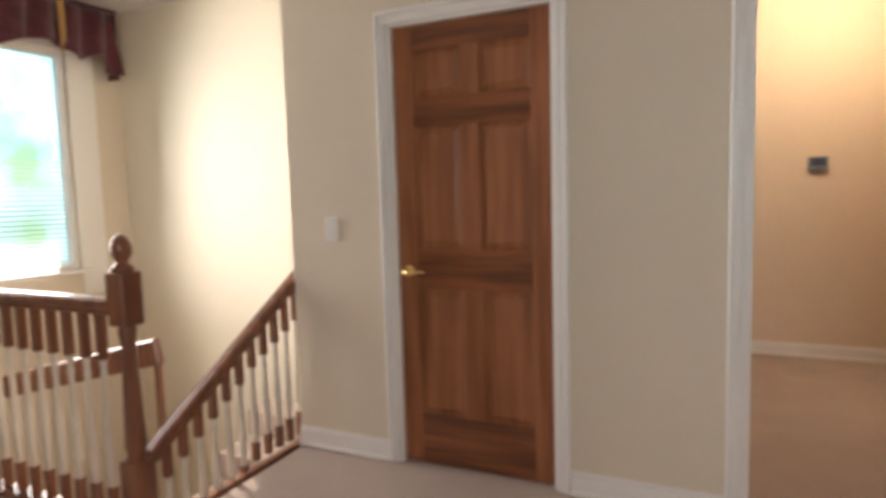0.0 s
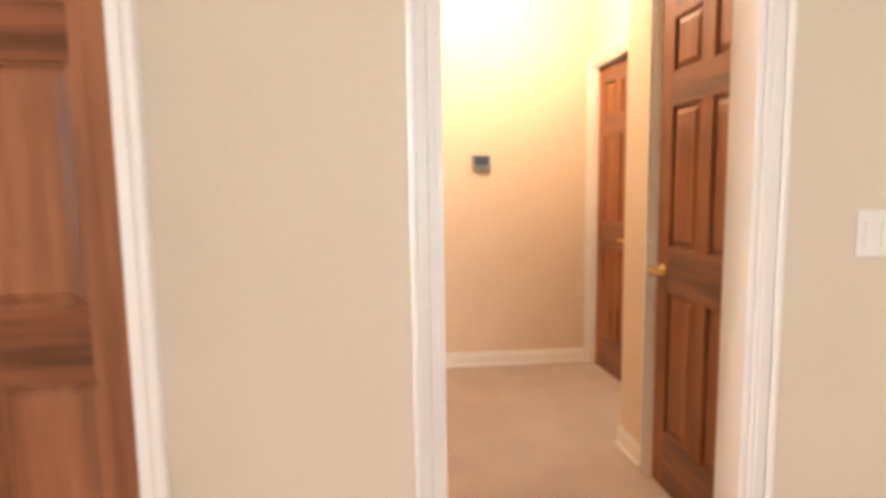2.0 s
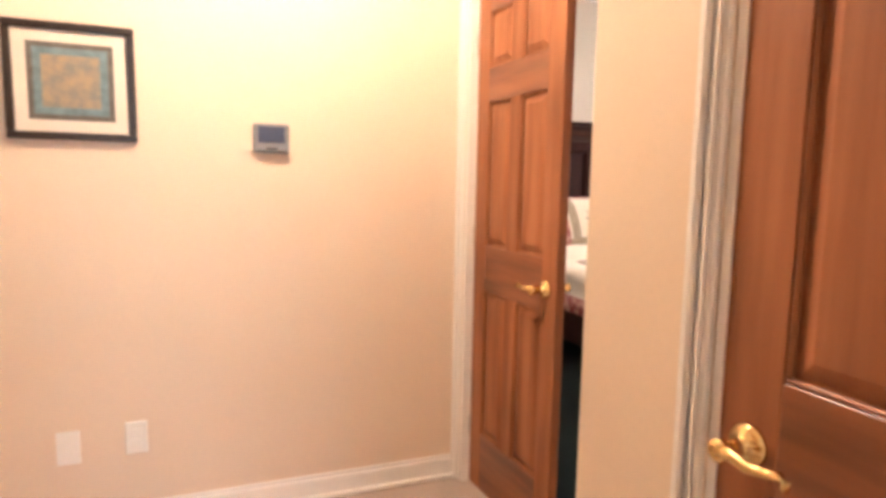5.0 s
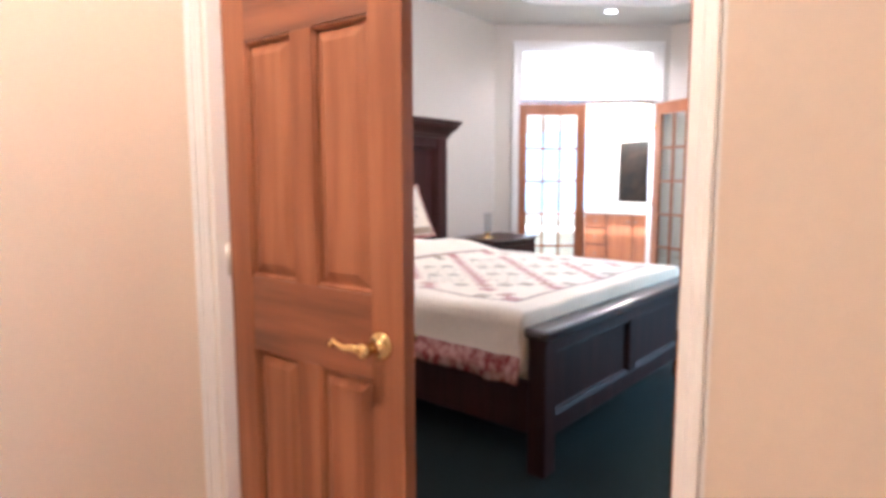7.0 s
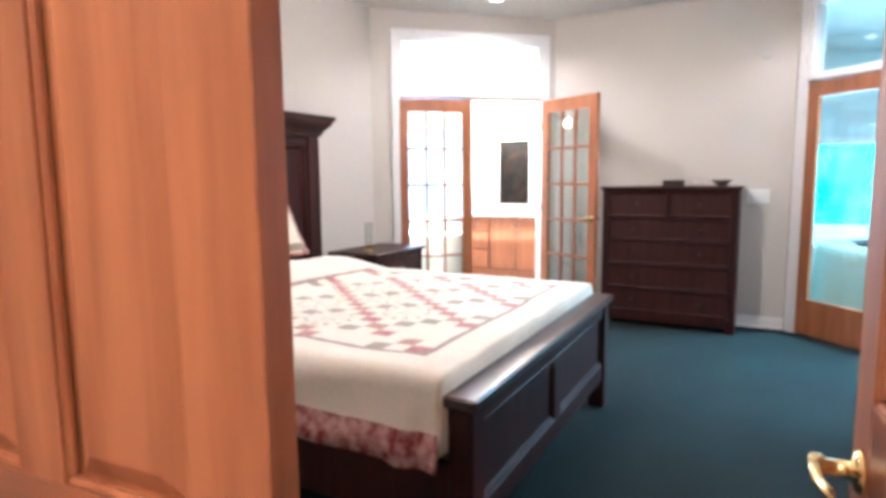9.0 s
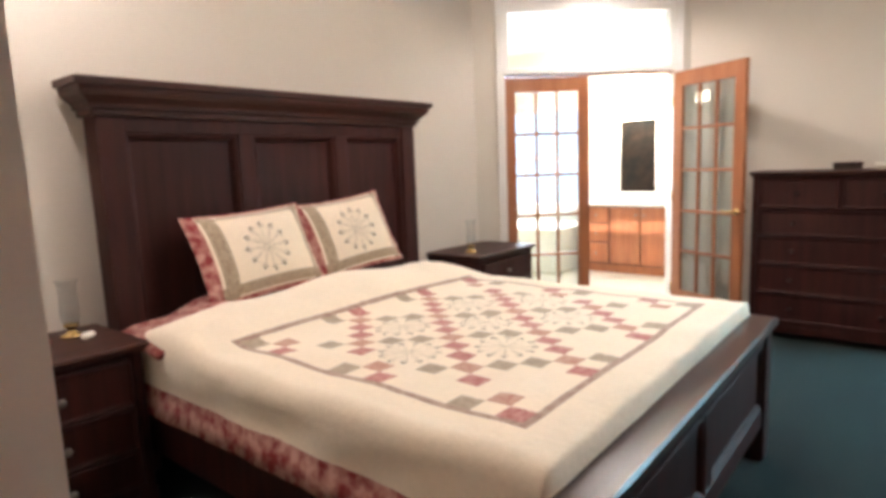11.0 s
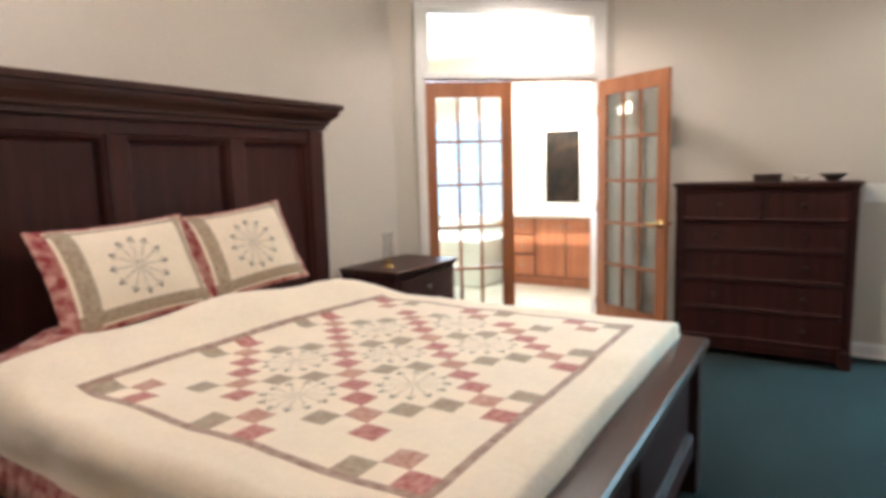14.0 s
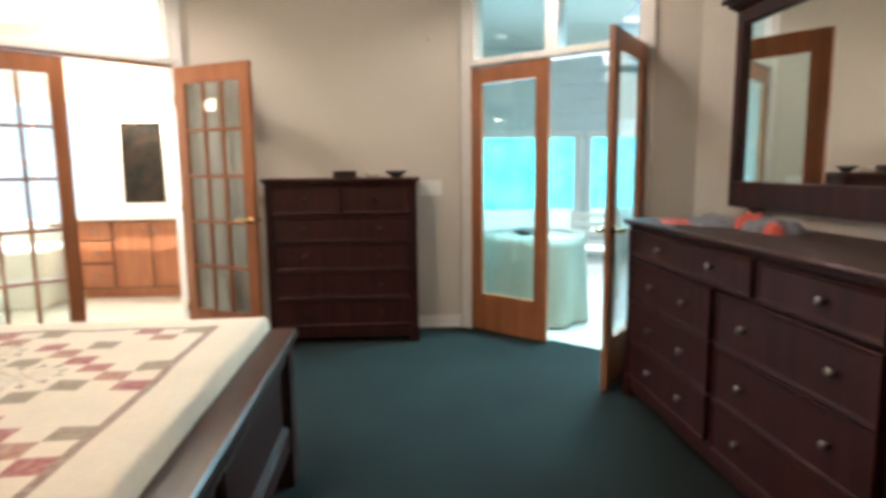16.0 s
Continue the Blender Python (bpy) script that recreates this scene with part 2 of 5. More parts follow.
def outdoor(name, low, mid, high, strength):
    """A glowing far backdrop: blurred foliage with gaps of sky."""
    m = bpy.data.materials.new(name)
    m.use_nodes = True
    n, l = m.node_tree.nodes, m.node_tree.links
    n.clear()
    e, o = n.new("ShaderNodeEmission"), n.new("ShaderNodeOutputMaterial")
    tc, nz, rp = n.new("ShaderNodeTexCoord"), n.new("ShaderNodeTexNoise"), n.new("ShaderNodeValToRGB")
    nz.inputs["Scale"].default_value, nz.inputs["Detail"].default_value = 0.5, 4
    l.new(tc.outputs["Object"], nz.inputs["Vector"])
    l.new(nz.outputs["Fac"], rp.inputs[0])
    rp.color_ramp.elements[0].position, rp.color_ramp.elements[1].position = 0.35, 0.65
    rp.color_ramp.elements[0].color, rp.color_ramp.elements[1].color = (*low, 1), (*high, 1)
    k = rp.color_ramp.elements.new(0.5)
    k.color = (*mid, 1)
    l.new(rp.outputs[0], e.inputs[0])
    e.inputs[1].default_value = strength
    l.new(e.outputs[0], o.inputs[0])
    return m


M["trees"] = outdoor("sunlit_trees_backdrop", (0.25, 0.55, 0.30), (0.55, 0.85, 0.95), (1, 1, 1), LOFT_OUT)
M["pooltrees"] = outdoor("turquoise_garden_backdrop", (0.06, 0.52, 0.56), (0.08, 0.60, 0.64), (0.12, 0.68, 0.72), SUN_OUT)


# ---- mesh helpers ----
def bx(bm, lo, hi, bev=0.0, m=None, mi=0):
    """Adds a box, its edges chamfered by bev, placed by the matrix m."""
    x0, y0, z0 = (min(a, b) for a, b in zip(lo, hi))
    x1, y1, z1 = (max(a, b) for a, b in zip(lo, hi))
    t = bmesh.new()
    bmesh.ops.create_cube(t, size=1)
    for v in t.verts:
        v.co = ((x0 + x1) / 2 + v.co.x * (x1 - x0), (y0 + y1) / 2 + v.co.y * (y1 - y0), (z0 + z1) / 2 + v.co.z * (z1 - z0))
    b = min(bev, (x1 - x0) * 0.45, (y1 - y0) * 0.45, (z1 - z0) * 0.45)
    if b > 0:
        bmesh.ops.bevel(t, geom=t.edges[:], offset=b, segments=1, affect="EDGES")
    join(bm, t, m, mi)


def join(bm, t, m=None, mi=0):
    vs = [bm.verts.new(m @ v.co if m else v.co) for v in t.verts]
    for f in t.faces:
        try:
            g = bm.faces.new([vs[v.index] for v in f.verts])
            g.material_index, g.smooth = mi if mi else f.material_index, f.smooth
        except ValueError:
            pass
    t.free()


def lathe(bm, profile, at=(0, 0, 0), n=14, m=None, mi=0, smooth=True):
    """A turned shape about z; profile: (radius, height) from the bottom."""
    t = bmesh.new()
    rings = []
    for r, z in profile:
        rings.append([t.verts.new((at[0] + r * math.cos(2 * math.pi * i / n), at[1] + r * math.sin(2 * math.pi * i / n), at[2] + z)) for i in range(n)])
    for a, b in zip(rings, rings[1:]):
        for i in range(n):
            f = t.faces.new([a[i], a[(i + 1) % n], b[(i + 1) % n], b[i]])
            f.smooth = smooth
    t.faces.new(rings[0][::-1])
    t.faces.new(rings[-1])
    t.verts.index_update()
    join(bm, t, m, mi)


def tube(bm, pts, r, n=8, m=None):
    """A round bar along points."""
    t = bmesh.new()
    pts = [Vector(p) for p in pts]
    rings = []
    for i, p in enumerate(pts):
        d = (pts[min(i + 1, len(pts) - 1)] - pts[max(i - 1, 0)]).normalized()
        a = d.orthogonal().normalized() if abs(d.z) > 0.9 else d.cross(Vector((0, 0, 1))).normalized()
        b = d.cross(a)
        rr = r[i] if isinstance(r, (list, tuple)) else r
        rings.append([t.verts.new(p + (a * math.cos(2 * math.pi * k / n) + b * math.sin(2 * math.pi * k / n)) * rr) for k in range(n)])
    for a, b in zip(rings, rings[1:]):
        for i in range(n):
            f = t.faces.new([a[i], a[(i + 1) % n], b[(i + 1) % n], b[i]])
            f.smooth = True
    t.faces.new(rings[0][::-1])
    t.faces.new(rings[-1])
    t.verts.index_update()
    join(bm, t, m)


def nested(bm, x0, x1, z0, z1, steps):
    """One closed board from nested rectangles: steps are (inset, y) from the back edge to the sunk face."""
    rows = [[bm.verts.new(p) for p in ((x0 + e, y, z0 + e), (x1 - e, y, z0 + e), (x1 - e, y, z1 - e), (x0 + e, y, z1 - e))] for e, y in steps]
    for a, b in zip(rows, rows[1:]):
        for k in range(4):
            bm.faces.new([a[k], a[(k + 1) % 4], b[(k + 1) % 4], b[k]])
    bm.faces.new(rows[0][::-1])
    bm.faces.new(rows[-1])


def part(name, bm, material, parent=None, label="", kind="", normals=True):
    """Links a bmesh as one mesh object, under parent if there is one."""
    me = bpy.data.meshes.new(name)
    if normals:
        bmesh.ops.recalc_face_normals(bm, faces=bm.faces[:])
    bm.to_mesh(me)
    bm.free()
    for q in (material if isinstance(material, (list, tuple)) else [material]):
        me.materials.append(M[q])
    o = new(name, me)
    o.parent = parent
    return tagged(o, label, kind=kind)


def one(name, lo, hi, mat, parent=None, bev=0.0, label="", kind=""):
    bm = bmesh.new()
    bx(bm, lo, hi, bev)
    return part(name, bm, mat, parent, label, kind)


def thing(name, label, category, m=None, group="", kind=""):
    o = new(name)
    if m is not None:
        o.matrix_world = m
    return tagged(o, label, category, group, kind)


def frame_of(p0, p1):
    """Matrix with x along p0 to p1, and its length."""
    d = Vector((p1[0] - p0[0], p1[1] - p0[1], 0))
    return pose(p0[0], p0[1], 0, 0, 0, math.degrees(math.atan2(d.y, d.x))), d.length


def wall(name, p0, p1, depth, z0, z1, mat, holes=(), label=""):
    """A wall whose seen face runs from p0 to p1; depth: thickness to the left of that way. holes: (from, to, bottom, top)."""
    m, n = frame_of(p0, p1)
    bm = bmesh.new()
    s = 0.0
    for a, b, lo, hi in sorted(holes):
        if a > s:
            bx(bm, (s, 0, z0), (a, depth, z1), m=m)
        if lo > z0:
            bx(bm, (a, 0, z0), (b, depth, lo), m=m)
        if hi < z1:
            bx(bm, (a, 0, hi), (b, depth, z1), m=m)
        s = b
    if s < n:
        bx(bm, (s, 0, z0), (n, depth, z1), m=m)
    return tagged(part(name, bm, mat), label, kind="structure")


def skirting(name, p0, p1, z=0.0, h=0.085, out=-0.013):
    m, n = frame_of(p0, p1)
    bm = bmesh.new()
    bx(bm, (0, 0, z), (n, out, z + h), 0.003, m)
    bx(bm, (0, out, z), (n, out * 2.1, z + 0.022), 0.005, m)
    bx(bm, (0, 0, z + h), (n, out * 0.6, z + h + 0.018), 0.004, m)
    return tagged(part(name, bm, "trim"), "white painted baseboard with a shoe mould", kind="structure")


def casing(name, m, s0, s1, top, w=0.06, out=-0.016, z0=0.0, depth=0.0, sides=(1, 1), cap=True):
    """Door trim in the wall's own frame: two sides and a head, each in two steps."""
    bm = bmesh.new()
    for on, a, b in ((sides[0], s0 - w, s0), (sides[1], s1, s1 + w)):
        if on:
            inner = b if a < s0 else a
            outer = a if a < s0 else b
            k = 1 if outer > inner else -1
            bx(bm, (inner, 0, z0), (outer, out * 0.7, top + w - 0.002), 0.003, m)
            bx(bm, (outer - k * 0.020, out * 0.7, z0), (outer, out * 1.5, top + w - 0.002), 0.005, m)
            bx(bm, (inner + k * 0.012, out * 0.7, z0), (inner + k * 0.022, out * 1.05, top), 0.003, m)
    if cap:
        a, b = (s0 - w if sides[0] else s0), (s1 + w if sides[1] else s1)
        bx(bm, (a, 0, top + 0.0), (b, out * 0.75, top + w), 0.003, m)
        bx(bm, (a, out * 0.75, top + w - 0.020), (b, out * 1.55, top + w + 0.001), 0.005, m)
    if depth:
        bx(bm, (s0, 0, z0), (s0 + 0.016, depth, top), 0.001, m)
        bx(bm, (s1 - 0.016, 0, z0), (s1, depth, top), 0.001, m)
        bx(bm, (s0 + 0.016, 0, top - 0.016), (s1 - 0.016, depth, top), 0.001, m)
    return tagged(part(name, bm, "trim"), "white painted moulded door trim", kind="structure")


# ---- doors ----
def lever(parent, at, side, way, mat="brass"):
    """A lever handle on a round rose: side is the face's way out along y, way the lever's along x."""
    h = bmesh.new()
    x, y, z = at
    rot = Matrix.Translation((x, y, z)) @ Matrix.Rotation(radians(90 if side < 0 else -90), 4, "X")
    lathe(h, [(0.030, 0), (0.030, 0.004), (0.025, 0.009), (0.012, 0.012), (0.011, 0.043), (0.016, 0.046), (0.016, 0.058), (0.009, 0.062)], n=18, m=rot)
    tube(h, [(x, y + side * 0.055, z), (x + way * 0.025, y + side * 0.056, z + 0.004), (x + way * 0.048, y + side * 0.055, z - 0.002), (x + way * 0.070, y + side * 0.052, z + 0.001), (x + way * 0.090, y + side * 0.05, z + 0.006), (x + way * 0.098, y + side * 0.05, z + 0.002), (x + way * 0.096, y + side * 0.05, z - 0.008)], [0.010, 0.009, 0.008, 0.007, 0.0065, 0.006, 0.005], m=None)
    return part("door_handle", h, mat, parent, "shiny brass lever door handle")


def hinge(parent, x, y, z, mat="nickel"):
    h = bmesh.new()
    q = 0.010
    rim = [(q - 0.0165 if a > 90 and a < 270 else 0.0165 - q, (0.040 - q) * (1 if a < 180 else -1), a) for a in (15, 45, 75, 105, 135, 165, 195, 225, 255, 285, 315, 345)]
    rim = [(y + cy + q * math.cos(radians(a)), z + cz + q * math.sin(radians(a))) for cy, cz, a in rim]
    lo, hi = [h.verts.new((x - 0.002, b, c)) for b, c in rim], [h.verts.new((x, b, c)) for b, c in rim]
    h.faces.new(lo)
    h.faces.new(hi[::-1])
    for k in range(12):
        h.faces.new([lo[k], lo[(k + 1) % 12], hi[(k + 1) % 12], hi[k]])
    tube(h, [(x, y - 0.020, z - 0.041), (x, y - 0.020, z + 0.041)], 0.006)
    for dz in (-0.028, 0.0, 0.028):
        lathe(h, [(0.004, 0), (0.003, 0.0012)], m=Matrix.Translation((x - 0.0015, y + (0.006 if dz else -0.004), z + dz)) @ Matrix.Rotation(radians(-90), 4, "Y"), n=8)
    return part("hinge", h, mat, parent, "steel butt hinge")


def panel_door(label, m, w, h=2.025, stile=0.105, faces=(-1, 1), levers=((-1, -1),), hinges=True, group=""):
    """Six-panel wooden door; x from the hinge to the lock edge, y its thickness."""
    d = thing("door", label, "door", m, group)
    th = 0.0175
    mull = 0.085 if w > 0.6 else 0.07
    rows = [(0.245, 0.84), (1.02, 1.575), (1.70, h - 0.115)]
    c = w / 2
    cols = [(stile, c - mull / 2), (c + mull / 2, w - stile)]
    f = bmesh.new()
    bx(f, (0.002, -th, 0.008), (stile, th, h), 0.0015)
    bx(f, (w - stile, -th, 0.008), (w - 0.002, th, h), 0.0015)
    part("stile", f, "door", d)
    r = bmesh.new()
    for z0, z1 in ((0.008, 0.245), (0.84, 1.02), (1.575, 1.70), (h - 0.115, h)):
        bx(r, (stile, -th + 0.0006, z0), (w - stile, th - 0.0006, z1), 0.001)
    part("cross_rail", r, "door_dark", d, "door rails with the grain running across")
    r = bmesh.new()
    for z0, z1 in rows:
        bx(r, (c - mull / 2, -th + 0.0003, z0), (c + mull / 2, th - 0.0003, z1), 0.001)
    part("mullion", r, "door", d)
    for z0, z1 in rows:
        for x0, x1 in cols:
            p = bmesh.new()
            bx(p, (x0, -0.0035, z0), (x1, 0.0035, z1))
            for s in (-1, 1):
                t = bmesh.new()
                a = [(x0 + 0.012, z0 + 0.012), (x1 - 0.012, z0 + 0.012), (x1 - 0.012, z1 - 0.012), (x0 + 0.012, z1 - 0.012)]
                g = 0.036
                b = [(x0 + g, z0 + g), (x1 - g, z0 + g), (x1 - g, z1 - g), (x0 + g, z1 - g)]
                va = [t.verts.new((x, s * 0.0037, z)) for x, z in a]
                vb = [t.verts.new((x, s * 0.0145, z)) for x, z in b]
                t.faces.new(vb)
                for i in range(4):
                    t.faces.new([va[i], va[(i + 1) % 4], vb[(i + 1) % 4], vb[i]])
                t.verts.index_update()
                join(p, t)
                # sticking: a thin bead round the panel
                for lo, hi in (((x0, z0), (x1, z0 + 0.008)), ((x0, z1 - 0.008), (x1, z1)), ((x0, z0 + 0.008), (x0 + 0.008, z1 - 0.008)), ((x1 - 0.008, z0 + 0.008), (x1, z1 - 0.008))):
                    bx(p, (lo[0], s * 0.0035, lo[1]), (hi[0], s * 0.0145, hi[1]), 0.003)
            part("panel", p, "door", d)
    for side, way in levers:
        lever(d, (w - 0.062, side * th, 0.92), side, way)
    if hinges:
        for z in (0.25, 1.055, 1.80):
            hinge(d, 0.0, 0.0, z)
    return d


def french_door(label, m, w, h=2.03, cols=3, rows=5, wood_key="oak", stile=0.095, bottom=0.24, levers=((-1, -1), (1, -1)), glass="glass"):
    d = thing("door", label, "door", m)
    th, top = 0.0175, 0.12
    f = bmesh.new()
    bx(f, (0.002, -th, 0.008), (stile, th, h), 0.002)
    bx(f, (w - stile, -th, 0.008), (w - 0.002, th, h), 0.002)
    part("stile", f, wood_key, d)
    f = bmesh.new()
    bx(f, (stile, -th + 0.0005, 0.008), (w - stile, th - 0.0005, bottom), 0.001)
    bx(f, (stile, -th + 0.0005, h - top), (w - stile, th - 0.0005, h), 0.001)
    part("cross_rail", f, wood_key, d)
    cw, rh = (w - 2 * stile) / cols, (h - top - bottom) / rows
    if cols * rows > 1:
        b = bmesh.new()
        for i in range(1, cols):
            bx(b, (stile + i * cw - 0.011, -0.014, bottom), (stile + i * cw + 0.011, 0.014, h - top), 0.004)
        for j in range(1, rows):
            bx(b, (stile, -0.0145, bottom + j * rh - 0.011), (w - stile, 0.0145, bottom + j * rh + 0.011), 0.004)
        part("glazing_bar", b, wood_key, d)
    for i in range(cols):
        for j in range(rows):
            g = one("pane", (stile + i * cw, -0.002, bottom + j * rh), (stile + (i + 1) * cw, 0.002, bottom + (j + 1) * rh), glass, d)
            g.visible_shadow = False
    for side, way in levers:
        lever(d, (w - 0.05, side * th, 0.93), side, way)
    for z in (0.25, 1.03, 1.80):
        hinge(d, 0.0, 0.0, z, "brass")
    return d


# ---- plan ----
WA = 2.45            # loft side of the wall with the cased opening
HW = 5.08            # hall wall with the thermostat
HC = 0.53            # hall side of the closet wall
DX0, DX1 = 0.82, 0.98   # entry wall of the bedroom
DY0, DY1 = 3.861, 5.03   # jambs of the bedroom entry
NB, SB, EB = 7.25, 2.60, 6.30
CEIL, LC = 2.80, 2.85
NE0, NE1 = (5.10, NB), (EB, 5.93)
SE0, SE1 = (EB, 3.92), (5.10, SB)

# ---- floors and ceilings ----
def sheet(name, pts, z, mat, label, thick=0.05, down=True):
    bm = bmesh.new()
    lo = [bm.verts.new((x, y, z - thick if down else z)) for x, y in pts]
    hi = [bm.verts.new((x, y, z if down else z + thick)) for x, y in pts]
    bm.faces.new(hi)
    bm.faces.new(lo[::-1])
    for i in range(len(pts)):
        j = (i + 1) % len(pts)
        bm.faces.new([lo[i], lo[j], hi[j], hi[i]])
    return tagged(part(name, bm, mat), label, kind="structure")


sheet("floor_loft", [(-5.2, -3.4), (2.3, -3.4), (2.3, WA), (0.9, WA), (0.9, 5.3), (-2.5, 5.3), (-2.5, 1.53), (-5.2, 1.53)], 0, "carpet", "pale beige loft and hall carpet", 0.25)
sheet("floor_bedroom", [(0.9, 2.4), (5.0, 2.4), (EB + 0.08, 3.85), (EB + 0.08, 6.0), (5.18, NB + 0.1), (0.9, NB + 0.1)], 0, "green", "dark green bedroom carpet", 0.2)
sheet("floor_bathroom", [(EB + 0.08, 6.0), (9.2, 6.0), (9.2, 10.0), (5.18, 10.0), (5.18, NB + 0.1)], 0, "tile", "pale bathroom tile floor", 0.2)
sheet("floor_sunroom", [(5.0, 2.4), (5.0, -1.0), (10.5, -1.0), (10.5, 3.85), (EB + 0.08, 3.85)], -0.02, "tile", "pale sunroom floor", 0.2)
sheet("floor_stairwell", [(-5.4, 1.35), (-2.4, 1.35), (-2.4, 3.75), (-5.4, 3.75)], -1.5, "carpet", "pale carpet of the stair landing below", 0.1)
sheet("ceiling_loft", [(-5.4, -3.4), (2.3, -3.4), (2.3, WA + 0.1), (0.9, WA + 0.1), (0.9, 5.3), (-5.4, 5.3)], LC, "ceiling", "white loft ceiling", 0.1, False)
# bedroom ceiling: a soffit round a raised tray
bm = bmesh.new()
outer = [(0.9, 2.4), (5.0, 2.4), (EB + 0.1, 3.85), (EB + 0.1, 6.0), (5.15, NB + 0.12), (0.9, NB + 0.12)]
inner = [(1.95, 3.25), (4.75, 3.25), (5.62, 4.15), (5.62, 5.70), (4.75, 6.60), (1.95, 6.60)]
for z in (CEIL, CEIL + 0.02):
    o = [bm.verts.new((x, y, z)) for x, y in outer]
    i = [bm.verts.new((x, y, z)) for x, y in inner]
    for k in range(6):
        bm.faces.new([o[k], o[(k + 1) % 6], i[(k + 1) % 6], i[k]])
    low = i if z == CEIL else low
hi = [bm.verts.new((x, y, CEIL + 0.28)) for x, y in inner]
for k in range(6):
    bm.faces.new([low[k], low[(k + 1) % 6], hi[(k + 1) % 6], hi[k]])
bm.faces.new(hi)
tagged(part("ceiling_bedroom", bm, "ceiling"), "white bedroom tray ceiling with a lower soffit", kind="structure")
sheet("ceiling_bathroom", [(EB + 0.1, 6.0), (9.2, 6.0), (9.2, 10.0), (5.15, 10.0), (5.15, NB + 0.12)], CEIL, "ceiling", "white bathroom ceiling", 0.1, False)
sheet("ceiling_sunroom", [(EB + 0.1, 3.85), (5.0, 2.5), (10.5, 1.40), (10.5, 3.85)], 2.95, "teal", "pale blue-grey sunroom ceiling", 0.1, False)
sheet("window_roof", [(5.0, 2.45), (5.0, -1.0), (10.4, -1.0), (10.4, 1.37)], 2.99, "tintglass", "glass roof over the outer half of the sunroom", 0.006, False).visible_shadow = False
for k in range(4):
    rx = 5.9 + 1.35 * k
    one("roof_rafter", (rx - 0.03, -1.0, 2.93), (rx + 0.03, 2.30 - 0.2 * (rx - 5.9), 2.985), "trim", None, 0.003, "white rafter under the sunroom's glass roof", "structure")

# ---- loft and hall walls ----
CO0, CO1 = -0.47, 0.335
LD0, LD1 = -1.935, -1.172
X0 = -2.52
wall("wall_loft", (X0, WA), (2.3, WA), 0.12, -0.02, LC, "wall_loft", [(LD0 - X0, LD1 - X0, -0.02, 2.035), (CO0 - X0, CO1 - X0, -0.02, 2.035)], "unseen tan loft wall closing the room with a door and a cased opening")
mA, _ = frame_of((X0, WA), (2.3, WA))
casing("door_trim_loft", mA, LD0 - X0, LD1 - X0, 2.035, depth=0.12, w=0.055)
casing("opening_trim_loft", mA, CO0 - X0, CO1 - X0, 2.035, depth=0.12, w=0.065)
mA2 = mA @ Matrix.Translation((0, 0.12, 0)) @ Matrix.Diagonal((1, -1, 1, 1))
casing("opening_trim_hall", mA2, CO0 - X0, CO1 - X0, 2.035, w=0.065)
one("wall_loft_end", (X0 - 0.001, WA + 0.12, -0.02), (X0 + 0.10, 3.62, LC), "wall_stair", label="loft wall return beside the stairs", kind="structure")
wall("wall_hall", (-2.4, HW), (DX0, HW), 0.10, -0.02, LC, "wall_hall", label="cream painted hall wall with a thermostat")
wall("wall_closet", (HC, 3.754), (HC, WA + 0.12), 0.10, -0.02, LC, "wall_hall", [(3.754 - 3.43, 3.754 - 2.715, -0.02, 2.035)], "cream painted hall wall with a closet door")
mC, _ = frame_of((HC, 3.754), (HC, WA + 0.12))
casing("closet_trim", mC, 3.754 - 3.43, 3.754 - 2.715, 2.035, w=0.048, depth=0.10)
wall("wall_alcove", (DX0, 3.744), (HC + 0.10, 3.744), 0.10, -0.02, LC, "wall_hall", label="cream painted alcove wall")
wall("wall_hall_west", (-2.3, WA + 0.12), (-2.3, HW), 0.1, -0.02, LC, "wall_hall", label="cream painted hall end wall")
wall("wall_entry", (DX0, HW), (DX0, 2.4), DX1 - DX0, -0.02, LC, "wall_hall", [(HW - DY1, HW - DY0, -0.02, 2.04)], "cream painted wall with the double bedroom door")
mE, _ = frame_of((DX0, HW), (DX0, 2.4))
casing("bedroom_door_trim", mE, HW - DY1, HW - DY0, 2.04, w=0.05, depth=DX1 - DX0, sides=(1, 1))
one("wall_closet_back", (DX1 - 0.05, 2.4, -0.02), (DX1 + 0.004, 3.76, CEIL), "wall_bed", label="beige bedroom wall beside the entry", kind="structure")

# ---- bedroom walls ----
wall("wall_entry_return", (1.168, 5.07), (DX1, 5.07), -0.09, -0.02, CEIL, "wall_bed", label="beige wall return by the bedroom door")
wall("wall_west", (1.288, 5.07), (1.288, NB), 0.12, -0.02, CEIL, "wall_bed", label="beige bedroom wall")
wall("wall_north", (1.17, NB), NE0, 0.12, -0.02, CEIL, "wall_bed", label="beige bedroom wall behind the bed")
wall("wall_east", (EB, 5.93), (EB, 3.92), 0.12, -0.02, CEIL, "wall_bed", label="beige bedroom wall behind the chest")
wall("wall_south", (5.10, SB), (DX1, SB), 0.12, -0.02, CEIL, "wall_bed", label="beige bedroom wall behind the dresser")
dn = math.dist(NE0, NE1)
A0, A1, AM = 0.235, 1.66, 0.947
wall("wall_bathroom_doors", NE0, NE1, 0.12, -0.02, CEIL, "wall_bed", [(A0, A1, -0.02, 2.62)], "beige angled wall with the bathroom doors")
B0, B1, BM = 0.09, 1.455, 0.79
wall("wall_sunroom_doors", SE0, SE1, 0.12, -0.02, CEIL, "wall_bed", [(B0, B1, -0.02, 2.72)], "beige angled wall with the sunroom doors")
mN, _ = frame_of(NE0, NE1)
